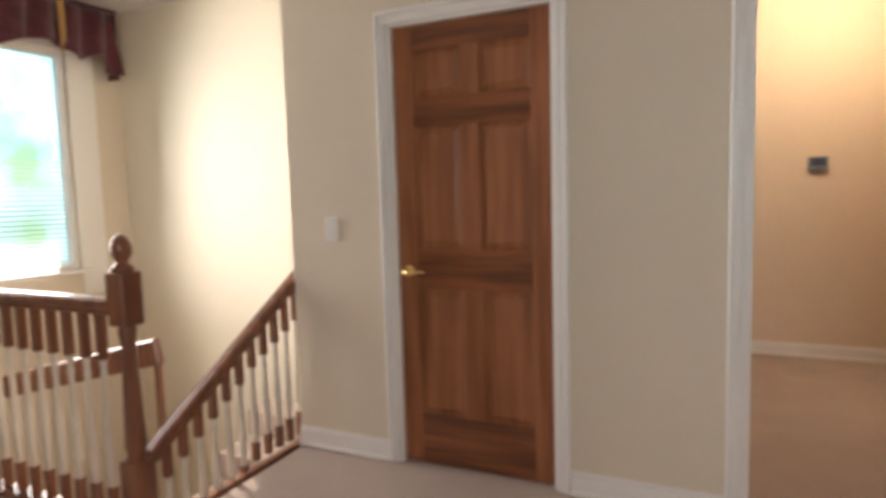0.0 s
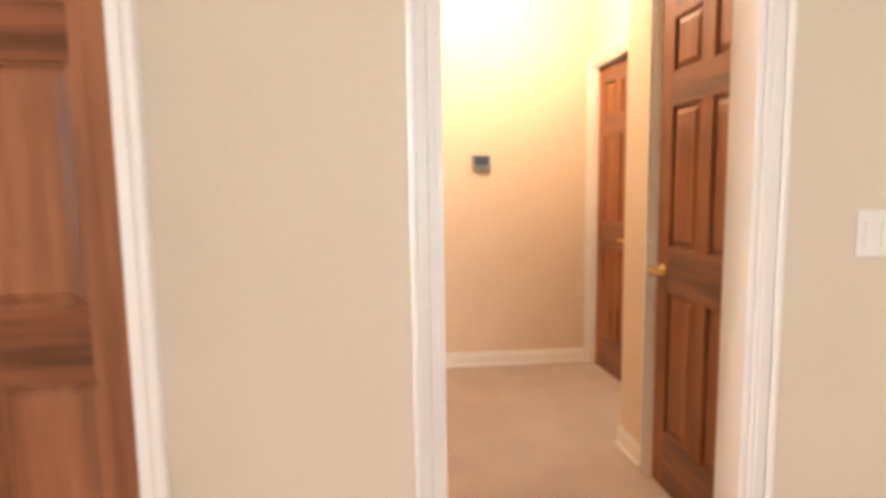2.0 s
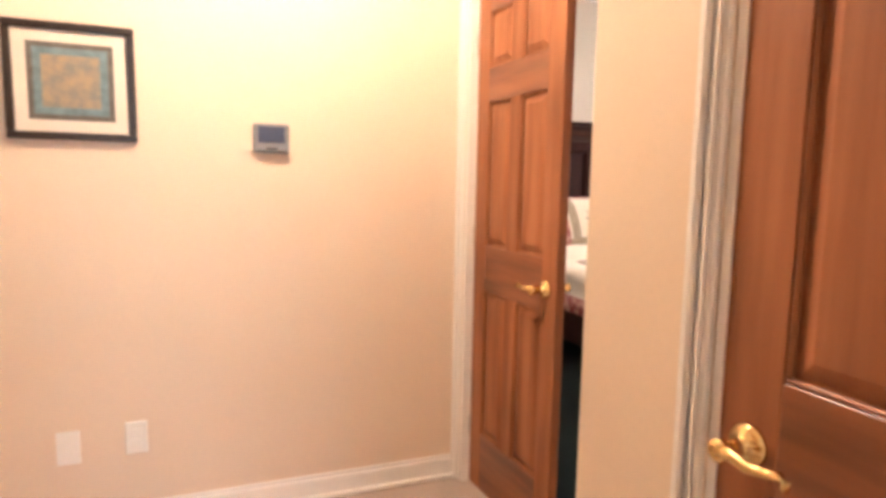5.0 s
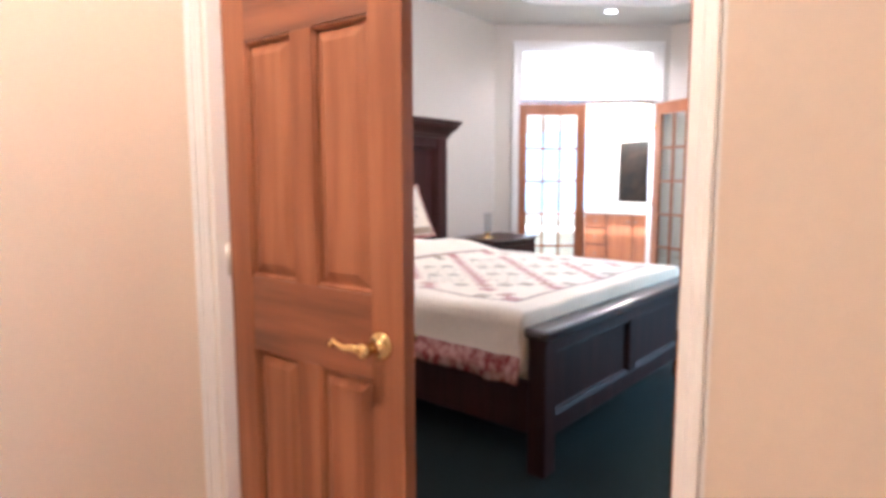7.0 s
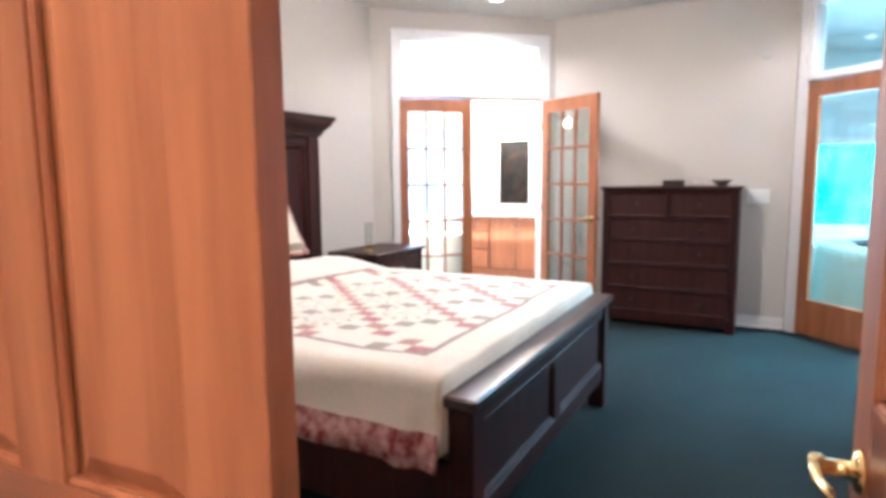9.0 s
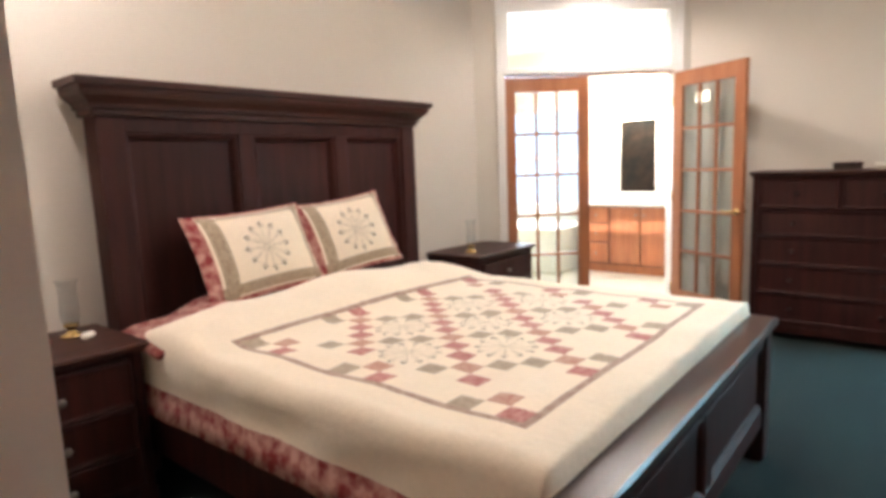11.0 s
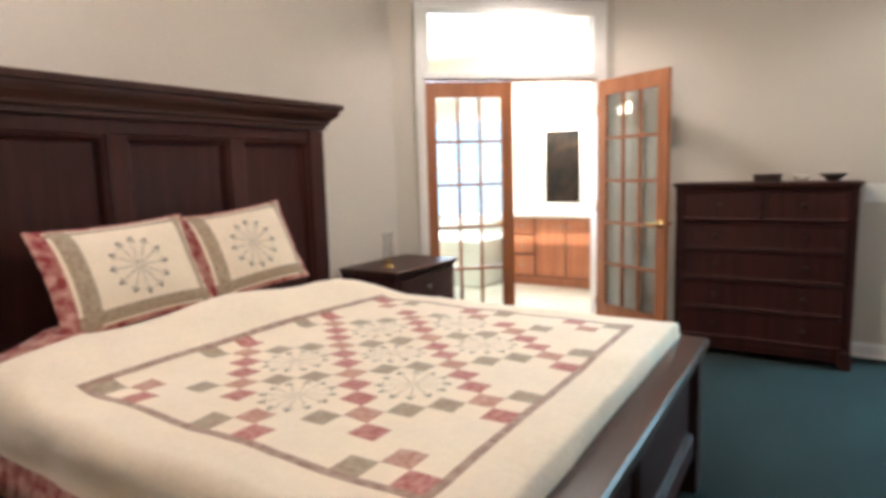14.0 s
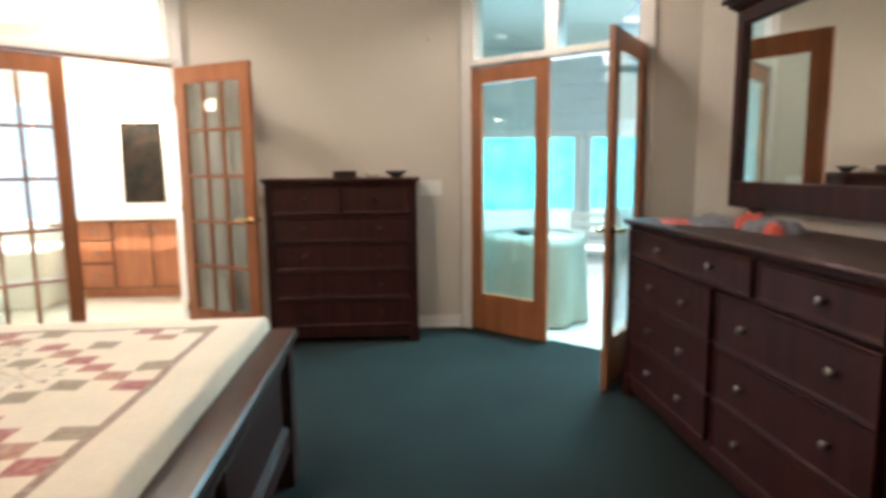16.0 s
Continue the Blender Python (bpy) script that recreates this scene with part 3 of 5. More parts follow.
mS, _ = frame_of(SE0, SE1)


def transom(name, m, s0, s1, z0, z1, bars, depth, label, glass):
    """White frame over a pair of doors, with its panes."""
    t = tagged(new(name), label, "window", kind="structure")
    bm = bmesh.new()
    bx(bm, (s0, -0.012, z0), (s1, depth, z0 + 0.05), 0.004, m)
    bx(bm, (s0, 0.0, z0 + 0.05), (s0 + 0.05, depth, z1), 0.003, m)
    bx(bm, (s1 - 0.05, 0.0, z0 + 0.05), (s1, depth, z1), 0.003, m)
    bx(bm, (s0 + 0.05, 0.0, z1 - 0.05), (s1 - 0.05, depth, z1), 0.003, m)
    for b in bars:
        bx(bm, (b - 0.05, -0.004, z0 + 0.05), (b + 0.05, depth, z1 - 0.05), 0.003, m)
    part("window_frame", bm, "trim", t)
    e = [s0 + 0.05] + list(bars) + [s1 - 0.05]
    for a, b in zip(e, e[1:]):
        bm = bmesh.new()
        bx(bm, (a, depth * 0.5, z0 + 0.05), (b, depth * 0.5 + 0.004, z1 - 0.05), 0, m)
        part("pane", bm, glass, t).visible_shadow = False
    return t


transom("window_transom_bathroom", mN, A0, A1, 2.05, 2.58, [], 0.12, "bright glass transom over the bathroom doors in a white frame", "glass")
transom("window_transom_sunroom", mS, B0, B1, 2.045, 2.68, [BM], 0.12, "two-pane transom over the sunroom doors in a white frame", "tintglass")
casing("bathroom_door_trim", mN, A0, A1, 2.58, w=0.055)
casing("sunroom_door_trim", mS, B0, B1, 2.68, w=0.055)
for m, a, b, nm in ((mN, A0, A1, "bathroom"), (mS, B0, B1, "sunroom")):
    bm = bmesh.new()
    bx(bm, (a, 0, 0), (a + 0.016, 0.12, 2.045), 0, m)
    bx(bm, (b - 0.016, 0, 0), (b, 0.12, 2.045), 0, m)
    tagged(part("door_jamb_" + nm, bm, "trim"), "white painted door jamb", kind="structure")

bm = bmesh.new()
bx(bm, (A0 + 0.016, 0.005, 2.034), (A1 - 0.016, 0.11, 2.05), 0, mN)
tagged(part("door_head_bathroom", bm, "oak"), "oak head strip over the bathroom doors", kind="structure")

bm = bmesh.new()
bx(bm, (B0 + 0.016, 0.004, 2.034), (B1 - 0.016, 0.11, 2.045), 0, mS)
tagged(part("door_head_sunroom", bm, "dark"), "dark head strip over the sunroom doors", kind="structure")

# baseboards
skirting("baseboard_loft", (X0, WA), (LD0 - 0.055, WA))
skirting("baseboard_loft", (LD1 + 0.055, WA), (CO0 - 0.065, WA))
skirting("baseboard_loft", (CO1 + 0.065, WA), (2.3, WA))
skirting("baseboard_hall", (-2.3, HW), (DX0, HW))
skirting("baseboard_hall", (HC, 3.754), (HC, 3.492))
skirting("baseboard_bedroom", (EB, 5.93), (EB, 3.92))
skirting("baseboard_bedroom", (1.288, NB), NE0)
skirting("baseboard_bedroom", (1.288, 5.08), (1.288, NB))
skirting("baseboard_bedroom", (5.10, SB), (DX1, SB))

# ---- doors in place ----
panel_door("closed reddish-brown six-panel wooden door with a brass lever", pose(LD1 - 0.004, WA + 0.045, 0, 0, 0, 180), LD1 - LD0 - 0.008, levers=((1, -1),))
panel_door("closed reddish-brown six-panel closet door in the hall", pose(HC + 0.022, 2.719, 0, 0, 0, 90), 0.707, levers=((1, -1),))
panel_door("reddish-brown six-panel bedroom door leaf, nearly closed", pose(0.874, 5.012, 0, 0, 0, -90 + 3), 0.585, stile=0.09, levers=((-1, -1), (1, -1)))
panel_door("reddish-brown six-panel bedroom door leaf, standing open", pose(0.996, 3.922, 0, 0, 0, LEAF2), 0.555, stile=0.09, levers=((1, -1),))
def on(m, s, y, ang):
    return m @ pose(s, y, 0, 0, 0, ang)


french_door("closed fifteen-pane oak french door to the bathroom", on(mN, A0 + 0.004, 0.03, 0), AM - A0 - 0.006, levers=((1, -1),))
hx, hy = (mN @ Vector((A1 - 0.004, 0.0, 0)))[:2]
french_door("open fifteen-pane oak french door to the bathroom", pose(hx, hy, 0, 0, 0, math.degrees(math.atan2(5.38 - hy, 5.86 - hx))), AM - A0 - 0.006)
french_door("closed full-glass oak door to the sunroom", on(mS, B0 + 0.004, 0.03, -2.5), BM - B0 - 0.006, cols=1, rows=1, stile=0.11, bottom=0.30, glass="tintglass", levers=())
hx, hy = (mS @ Vector((B1 - 0.004, 0.0, 0)))[:2]
french_door("open full-glass oak door to the sunroom", pose(hx, hy, 0, 0, 0, math.degrees(math.atan2(3.225 - hy, 4.82 - hx))), BM - B0 - 0.006, cols=1, rows=1, stile=0.11, bottom=0.30, glass="tintglass")

# ---- bed ----
BX0, BX1, BY0 = 2.14, 3.96, 4.86


def quilt_top(x, y):
    """Height of the quilt's upper side."""
    u = (y - 6.33) / 0.62
    rise = 0.135 * max(0.0, math.sin(math.pi * min(max(u, 0.0), 1.0))) ** 1.3 if 0 < u < 1 else 0.0
    side = min(x - (BX0 - 0.02), (BX1 + 0.02) - x, (y - 4.93))
    edge = -0.032 * max(0.0, 1 - side / 0.05) ** 2
    soft = 0.008 * noise.noise(Vector((x * 4, y * 4, 0))) + 0.003 * noise.noise(Vector((x * 14, y * 14, 3)))
    ends = min(1.0, max(0.0, min(x - 2.12, 3.98 - x) / 0.34)) ** 0.6
    return 0.705 + rise * ends * (0.85 + 0.15 * math.cos((x - 3.08) * 6.8)) + edge + soft


QX0, QX1, QY0, QY1 = 2.305, 3.785, 5.12, 6.373     # field of the patchwork
QN, QM = 19, 15                                    # squares along and across it
QC, QR = (QX1 - QX0) / QN, (QY1 - QY0) / QM


def pattern(x, y):
    """Irish chain patchwork: 0 cream, 1 rose, 2 olive, 4 faded rose, 5 border."""
    if not (QX0 - 0.026 < x < QX1 + 0.026 and QY0 - 0.026 < y < QY1 + 0.026):
        return 0
    if not (QX0 < x < QX1 and QY0 < y < QY1):
        return 5
    i, j = int((x - QX0) / QC), int((y - QY0) / QR)
    rose, olive = (i - j) % 6 == 5, (i + j) % 6 == 1
    if 2 <= i <= QN - 3 and 2 <= j <= QM - 3:
        return 4 if rose and olive else 1 if rose else 2 if olive else 0
    # three-square motifs along the border
    for a, b in ((1, 1), (1, 7), (1, 13), (17, 1), (17, 7), (17, 13), (6, 1), (12, 1), (6, 13), (12, 13)):
        u, v = i - a, j - b
        if (u, v) == (0, 0):
            return 4
        if abs(u) == 1 and abs(v) == 1:
            low, west = b == 1 and a in (6, 12), a == 1
            high = b == 13 and a in (6, 12)
            if (u, v) in (((-1, -1), (1, -1)) if low else ((1, 1), (-1, 1)) if high else ((-1, -1), (-1, 1)) if west else ((1, 1), (1, -1))):
                return 1 if u == v else 2
    return 0


bed = thing("bed", "king bed with a dark cherry panelled frame and a patchwork quilt", "bed", pose(0, 0, 0))
bm = bmesh.new()
# headboard: plinth, posts, rails, cornice
bx(bm, (2.27, 7.085, 0.30), (4.03, 7.19, 0.62), 0.003)
head = part("headboard", bm, "cherry", bed, "tall dark cherry headboard with three sunk panels")
for x0, x1 in ((2.15, 2.27), (4.03, 4.15)):
    one("post", (x0, 7.075, 0), (x1, 7.20, 1.62), "cherry", head, 0.004)
one("top_rail", (2.27, 7.085, 1.55), (4.03, 7.19, 1.62), "cherry", head, 0.003)
for x in (2.865, 3.505):
    one("mullion", (x - 0.045, 7.085, 0.62), (x + 0.045, 7.19, 1.55), "cherry", head, 0.003)
for x0, x1 in ((2.27, 2.82), (2.91, 3.46), (3.55, 4.03)):
    bm = bmesh.new()
    nested(bm, x0, x1, 0.62, 1.55, [(0, 7.16), (0, 7.098), (0.005, 7.093), (0.014, 7.095), (0.022, 7.104), (0.030, 7.122), (0.032, 7.127)])
    part("panel", bm, "cherry", head)
bm = bmesh.new()
rows = []
for e, z in ((0.0, 1.62), (0.014, 1.622), (0.014, 1.645), (0.028, 1.650), (0.030, 1.668), (0.042, 1.680), (0.064, 1.698), (0.074, 1.716), (0.076, 1.735), (0.092, 1.738), (0.094, 1.765), (0.088, 1.770), (0.0, 1.7705)):
    rows.append([bm.verts.new(p) for p in ((2.15 - e, 7.225, z), (2.15 - e, 7.075 - e, z), (4.15 + e, 7.075 - e, z), (4.15 + e, 7.225, z))])
for a, b in zip(rows, rows[1:]):
    for k in range(4):
        bm.faces.new([a[k], a[(k + 1) % 4], b[(k + 1) % 4], b[k]])
bm.faces.new(rows[-1])
bm.faces.new(rows[0][::-1])
part("cornice", bm, "cherry_flat", head)
# footboard
bm = bmesh.new()
for x0, x1 in ((2.155, 2.25), (3.885, 3.98)):
    bx(bm, (x0, BY0, 0), (x1, BY0 + 0.085, 0.60), 0.004)
bx(bm, (2.25, BY0 + 0.01, 0.53), (3.885, BY0 + 0.075, 0.60), 0.003)
bx(bm, (2.25, BY0 + 0.01, 0.16), (3.885, BY0 + 0.075, 0.25), 0.003)
bx(bm, (3.02, BY0 + 0.01, 0.25), (3.11, BY0 + 0.075, 0.53), 0.003)
foot = part("footboard", bm, "cherry", bed, "low dark cherry footboard with two sunk panels")
for x0, x1 in ((2.25, 3.02), (3.11, 3.885)):
    bm = bmesh.new()
    nested(bm, x0, x1, 0.25, 0.53, [(0, BY0 + 0.055), (0, BY0 + 0.017), (0.005, BY0 + 0.013), (0.012, BY0 + 0.016), (0.020, BY0 + 0.030)])
    part("panel", bm, "cherry", foot)
bm = bmesh.new()
bx(bm, (2.135, BY0 - 0.022, 0.60), (4.0, BY0 + 0.097, 0.640), 0.008)
part("top_cap", bm, "cherry_cap", foot)
bm = bmesh.new()
for x0 in (2.17, 3.925):
    one("side_rail", (x0, BY0 + 0.085, 0.17), (x0 + 0.03, 7.075, 0.40), "cherry", bed, 0.004)
bx(bm, (2.20, 4.98, 0.28), (3.92, 7.05, 0.64), 0.05)
part("mattress", bm, "cream", bed)

# quilt: a draped sheet with its patches
bm = bmesh.new()
xs = sorted({round(v, 5) for v in [2.12, 2.14, 2.16, 2.18, 2.20, 2.225, 2.25, QX0 - 0.026] + [QX0 + QC / 2 * k for k in range(39)] + [QX1 + 0.026, 3.85, 3.88, 3.905, 3.93, 3.95, 3.965, 3.98]})
ys = sorted({round(v, 5) for v in [4.955, 4.97, 4.985, 5.0, 5.03, 5.06, QY0 - 0.026] + [QY0 + QR / 2 * k for k in range(31)] + [QY1 + 0.026, 6.44, 6.48, 6.52, 6.56, 6.6, 6.64, 6.68, 6.72, 6.76, 6.80, 6.84, 6.88, 6.92, 6.95]})
grid = {}
for i, x in enumerate(xs):
    for j, y in enumerate(ys):
        grid[i, j] = bm.verts.new((x, y, quilt_top(x, y)))
for i in range(len(xs) - 1):
    for j in range(len(ys) - 1):
        f = bm.faces.new([grid[i, j], grid[i + 1, j], grid[i + 1, j + 1], grid[i, j + 1]])
        f.smooth = True
        f.material_index = pattern((xs[i] + xs[i + 1]) / 2, (ys[j] + ys[j + 1]) / 2)


def drape(ring, outward, zs, mats):
    """Hangs strips from a row of edge verts."""
    prev = ring
    for k, (z, mi, off) in enumerate(zip(zs, mats, outward)):
        row = []
        for n, v in enumerate(ring):
            o = v.co
            w = 0.012 * noise.noise(Vector((o.x * 5 + k * 0.15, o.y * 5, k * 0.4))) + 0.007 * noise.noise(Vector((o.x * 13, o.y * 13, k * 1.3)))
            dx, dy = off
            if dx < 0.01 and o.x < 3 and o.y < 5.16 and k > 0:      # gathered fold at the foot corner
                dx -= 0.022 * k / 4 * (0.6 + 0.4 * math.sin(o.y * 46))
            row.append(bm.verts.new((o.x + dx + (w if dx else 0), o.y + dy + (w if dy else 0), z + 0.01 * noise.noise(Vector((o.x * 3, o.y * 3, 7))))))
        for a in range(len(ring) - 1):
            f = bm.faces.new([prev[a], prev[a + 1], row[a + 1], row[a]])
            f.smooth, f.material_index = True, mi
        prev = row


W = [grid[0, j] for j in range(len(ys))]
drape(W, [(-0.006, 0), (-0.002, 0), (0.004, 0), (0.006, 0), (-0.006, 0), (-0.018, 0)], [0.645, 0.61, 0.56, 0.515, 0.465, 0.405], [0, 0, 0, 0, 3, 3])
E_ = [grid[len(xs) - 1, j] for j in range(len(ys))]
drape(E_, [(0.01, 0), (0.014, 0), (0.02, 0), (0.024, 0)], [0.60, 0.50, 0.44, 0.34], [0, 0, 0, 3])
S_ = [grid[i, 0] for i in range(len(xs))]
drape(S_, [(0, -0.004), (0, -0.006), (0, -0.006)], [0.60, 0.52, 0.45], [0, 0, 0])
quilt = part("quilt", bm, ["cream", "qred", "qgreen", "skirt", "qpink", "qborder"], None, "", normals=True)
tagged(quilt, "cream patchwork quilt with rose and olive squares, spread over the bed", "quilt")
sol = quilt.modifiers.new("cloth", "SOLIDIFY")
sol.thickness, sol.offset = 0.012, -1

# turned-out corner of bedspread by the headboard
bm = bmesh.new()
for k in range(7):
    a = k / 6
    for s in (0, 1):
        bm.verts.new((2.10 + 0.42 * a, 6.62 + 0.36 * s - 0.02 * a, 0.655 + 0.09 * a + 0.012 * math.sin(a * 9) + 0.03 * s))
bm.verts.ensure_lookup_table()
for k in range(6):
    f = bm.faces.new([bm.verts[2 * k], bm.verts[2 * k + 2], bm.verts[2 * k + 3], bm.verts[2 * k + 1]])
    f.smooth = True
fold = part("folded_sheet", bm, "skirt", None)
tagged(fold, "rose floral sheet showing at the head of the bed", "bed linen")
fold.modifiers.new("cloth", "SOLIDIFY").thickness = 0.02


def embroidery(bm, centre, ax, ay, nrm, r, height=None):
    """A wheel of stitched stems and buds on a plane, or on the surface height(x, y)."""
    c, ax, ay, nrm = Vector(centre), Vector(ax), Vector(ay), Vector(nrm)

    def at(v):
        return bm.verts.new((v.x, v.y, height(v.x, v.y) + 0.004) if height else v + nrm * 0.003)

    for k in range(12):
        a = math.pi * k / 6
        d = ax * math.cos(a) + ay * math.sin(a)
        q = ax * -math.sin(a) + ay * math.cos(a)
        bm.faces.new([at(c + d * s + q * w) for s, w in ((0.008, 0.0009), (0.008, -0.0009), (r * 0.9, -0.0014), (r * 0.9, 0.0014))])
        for b in (0.0, 0.10, -0.10):
            d2 = ax * math.cos(a + b) + ay * math.sin(a + b)
            o = c + d2 * r * (1.0 if b == 0 else 0.90)
            w = 0.0085 if b == 0 else 0.0050
            bm.faces.new([at(o + ax * (w * math.cos(t)) + ay * (w * math.sin(t))) for t in (0, 1.05, 2.1, 3.14, 4.19, 5.24)])


def pillow(label, m, w, h):
    """A sham: plump centre, flat flange with a rose edge; lies in its own xz plane, facing -y."""
    p = thing("pillow", label, "pillow", m, "pillows against the headboard")
    bm = bmesh.new()
    n = 48
    for side in (-1, 1):
        g = {}
        for i in range(n + 1):
            for j in range(n + 1):
                u, v = i / n * 2 - 1, j / n * 2 - 1
                pinch = 1 - 0.05 * (1 - abs(u)) - 0.0
                core = max(0.0, 1 - (abs(u) / 0.93) ** 2.6) * max(0.0, 1 - (abs(v) / 0.93) ** 2.6)
                y = side * (0.006 + 0.075 * core ** 0.55)
                x = u * w / 2 * (1 - 0.05 * (1 - abs(v) ** 2))
                z = v * h / 2 * (1 - 0.07 * (1 - abs(u) ** 2)) + h / 2
                g[i, j] = bm.verts.new((x, y, z))
        for i in range(n):
            for j in range(n):
                f = bm.faces.new([g[i, j], g[i + 1, j], g[i + 1, j + 1], g[i, j + 1]])
                f.smooth = True
                a, b = (i + 0.5) / n, (j + 0.5) / n
                # rose flange, cream piping, olive band: widest to the left and below
                f.material_index = 0
                for q, red, pipe, band in ((a, 0.085, 0.105, 0.20), (b, 0.035, 0.055, 0.17), (1 - a, 0.03, 0.04, 0.11), (1 - b, 0.03, 0.04, 0.085)):
                    if q < red:
                        f.material_index = 1
                        break
                    if q < band and not (q < pipe):
                        f.material_index = 2
    bmesh.ops.remove_doubles(bm, verts=bm.verts[:], dist=0.0001)
    part("sham", bm, ["cream", "skirt", "qgreen"], p)
    bm = bmesh.new()
    embroidery(bm, (0, -0.083, h / 2), (1, 0, 0), (0, 0, 1), (0, -1, 0), 0.12)
    part("embroidery", bm, "stitch", p, "dark embroidered wheel of buds", normals=False)
    return p


pillow("plump cream pillow sham with an olive border and embroidered wheel", pose(2.80, 6.845, 0.755, -24, -2, 3), 0.69, 0.46)
pillow("plump cream pillow sham leaning on its neighbour", pose(3.42, 6.86, 0.775, -24, -5, -4), 0.62, 0.46)
bm = bmesh.new()
for i, j in ((3, 7), (6, 4), (6, 10), (9, 7), (12, 4), (12, 10), (15, 7)):
    embroidery(bm, (QX0 + QC * (i + 0.5), QY0 + QR * (j + 0.5), 0), (1, 0, 0), (0, 1, 0), (0, 0, 1), 0.108, quilt_top)
part("embroidery", bm, "stitch_pale", quilt, "grey embroidered wheels of buds", "stuff", normals=False)


# ---- case furniture ----
def knob(parent, at, mat="knob", way=-1):
    bm = bmesh.new()
    rot = Matrix.Translation(at) @ Matrix.Rotation(radians(90 if way < 0 else -90), 4, "X")
    lathe(bm, [(0.007, 0), (0.006, 0.010), (0.014, 0.014), (0.017, 0.020), (0.014, 0.026), (0.005, 0.029)], n=12, m=rot)
    return part("knob", bm, mat, parent, "round pewter drawer knob")


def case(name, label, category, m, w, d, h, drawers, legs=0.10, pull="knob"):
    """Chest of drawers: x along its front, front face at y=0 looking to -y. drawers: (x0, x1, z0, z1, knob xs)."""
    o = thing(name, label, category, m)
    bm = bmesh.new()
    bx(bm, (0.035, 0.022, legs), (w - 0.035, d, h - 0.035), 0)
    part("carcass", bm, "cherry", o)
    one("side_panel", (0.0, 0.0, legs), (0.035, d, h - 0.035), "cherry", o, 0.003)
    one("side_panel", (w - 0.035, 0.0, legs), (w, d, h - 0.035), "cherry", o, 0.003)
    one("base_rail", (0.035, 0.0, legs), (w - 0.035, 0.022, legs + 0.035), "cherry", o, 0.002)
    bm = bmesh.new()
    bx(bm, (-0.022, -0.028, h - 0.022), (w + 0.022, d + 0.0, h), 0.006)
    bx(bm, (-0.010, -0.014, h - 0.036), (w + 0.010, d, h - 0.022), 0.005)
    part("top", bm, "cherry_flat", o, "polished dark cherry top")
    for lo, hi in (((-0.006, -0.008), (0.07, 0.06)), ((w - 0.07, -0.008), (w + 0.006, 0.06)), ((0, d - 0.07), (0.06, d)), ((w - 0.06, d - 0.07), (w, d))):
        one("foot", (*lo, 0), (*hi, legs + (0.02 if lo[1] < 0 else 0)), "cherry", o, 0.005)
    one("apron", (0.07, 0.004, 0.045), (w - 0.07, 0.03, legs), "cherry", o, 0.004)
    for x0, x1, z0, z1, ks in drawers:
        f = bmesh.new()
        nested(f, x0 + 0.004, x1 - 0.004, z0 + 0.004, z1 - 0.004, [(0, 0.020), (0, -0.009), (0.003, -0.012), (0.009, -0.011), (0.015, -0.005), (0.018, -0.004)])
        dr = part("drawer", f, "cherry", o)
        for k in ks:
            knob(dr, (k, -0.004, (z0 + z1) / 2), pull)
    return o


def stack(x0, x1, zs, ks):
    return [(x0, x1, a, b, ks) for a, b in zip(zs, zs[1:])]


ns = [0.14, 0.295, 0.475, 0.665]
case("nightstand", "dark cherry three-drawer nightstand with a glass candle holder on it", "nightstand", pose(1.48, 6.735, 0), 0.61, 0.48, 0.72, stack(0.045, 0.565, ns, [0.305]))
case("nightstand", "dark cherry nightstand between the bed and the bathroom doors", "nightstand", pose(4.40, 6.755, 0), 0.72, 0.46, 0.72, stack(0.045, 0.675, ns, [0.36]))
case("chest_of_drawers", "tall dark cherry chest of drawers against a beige wall", "chest of drawers", pose(5.915, 5.36, 0, 0, 0, -90), 1.085, 0.375, 1.22,
     stack(0.045, 1.04, [0.13, 0.34, 0.55, 0.76, 0.95], [0.27, 0.81]) + [(0.045, 0.54, 0.96, 1.175, [0.29]), (0.545, 1.04, 0.96, 1.175, [0.79])], pull="dullknob")
DZ = [0.12, 0.335, 0.565, 0.79]
dl = stack(0.045, 0.91, DZ, [0.34, 0.68]) + stack(0.95, 1.79, DZ, [1.15, 1.61]) + stack(1.83, 2.53, DZ, [2.02, 2.36]) + [(0.045, 1.18, 0.80, 0.955, [0.42, 0.90]), (1.21, 1.79, 0.80, 0.955, [1.55]), (1.83, 2.53, 0.80, 0.955, [2.18])]
case("dresser", "long dark cherry dresser with pewter knobs and a mirror over it", "dresser", pose(4.77, 3.14, 0, 0, 0, 180), 2.575, 0.53, 1.0, dl)
# mirror over the dresser
mir = thing("dresser_mirror", "large dresser mirror in a dark cherry frame with a crown", "mirror", pose(0, 0, 0))
bm = bmesh.new()
MX0, MX1 = 2.30, 4.62
bx(bm, (MX0, 2.613, 1.07), (MX1, 2.665, 1.20), 0.005)
bx(bm, (MX0, 2.613, 1.99), (MX1, 2.665, 2.06), 0.005)
bx(bm, (MX0, 2.613, 1.20), (MX0 + 0.065, 2.665, 1.99), 0.005)
bx(bm, (MX1 - 0.065, 2.613, 1.20), (MX1, 2.665, 1.99), 0.005)
bx(bm, (MX0 + 0.15, 2.613, 0.999), (MX0 + 0.25, 2.64, 1.07), 0.002)
bx(bm, (MX1 - 0.25, 2.613, 0.999), (MX1 - 0.15, 2.64, 1.07), 0.002)
part("frame", bm, "cherry", mir)
bm = bmesh.new()
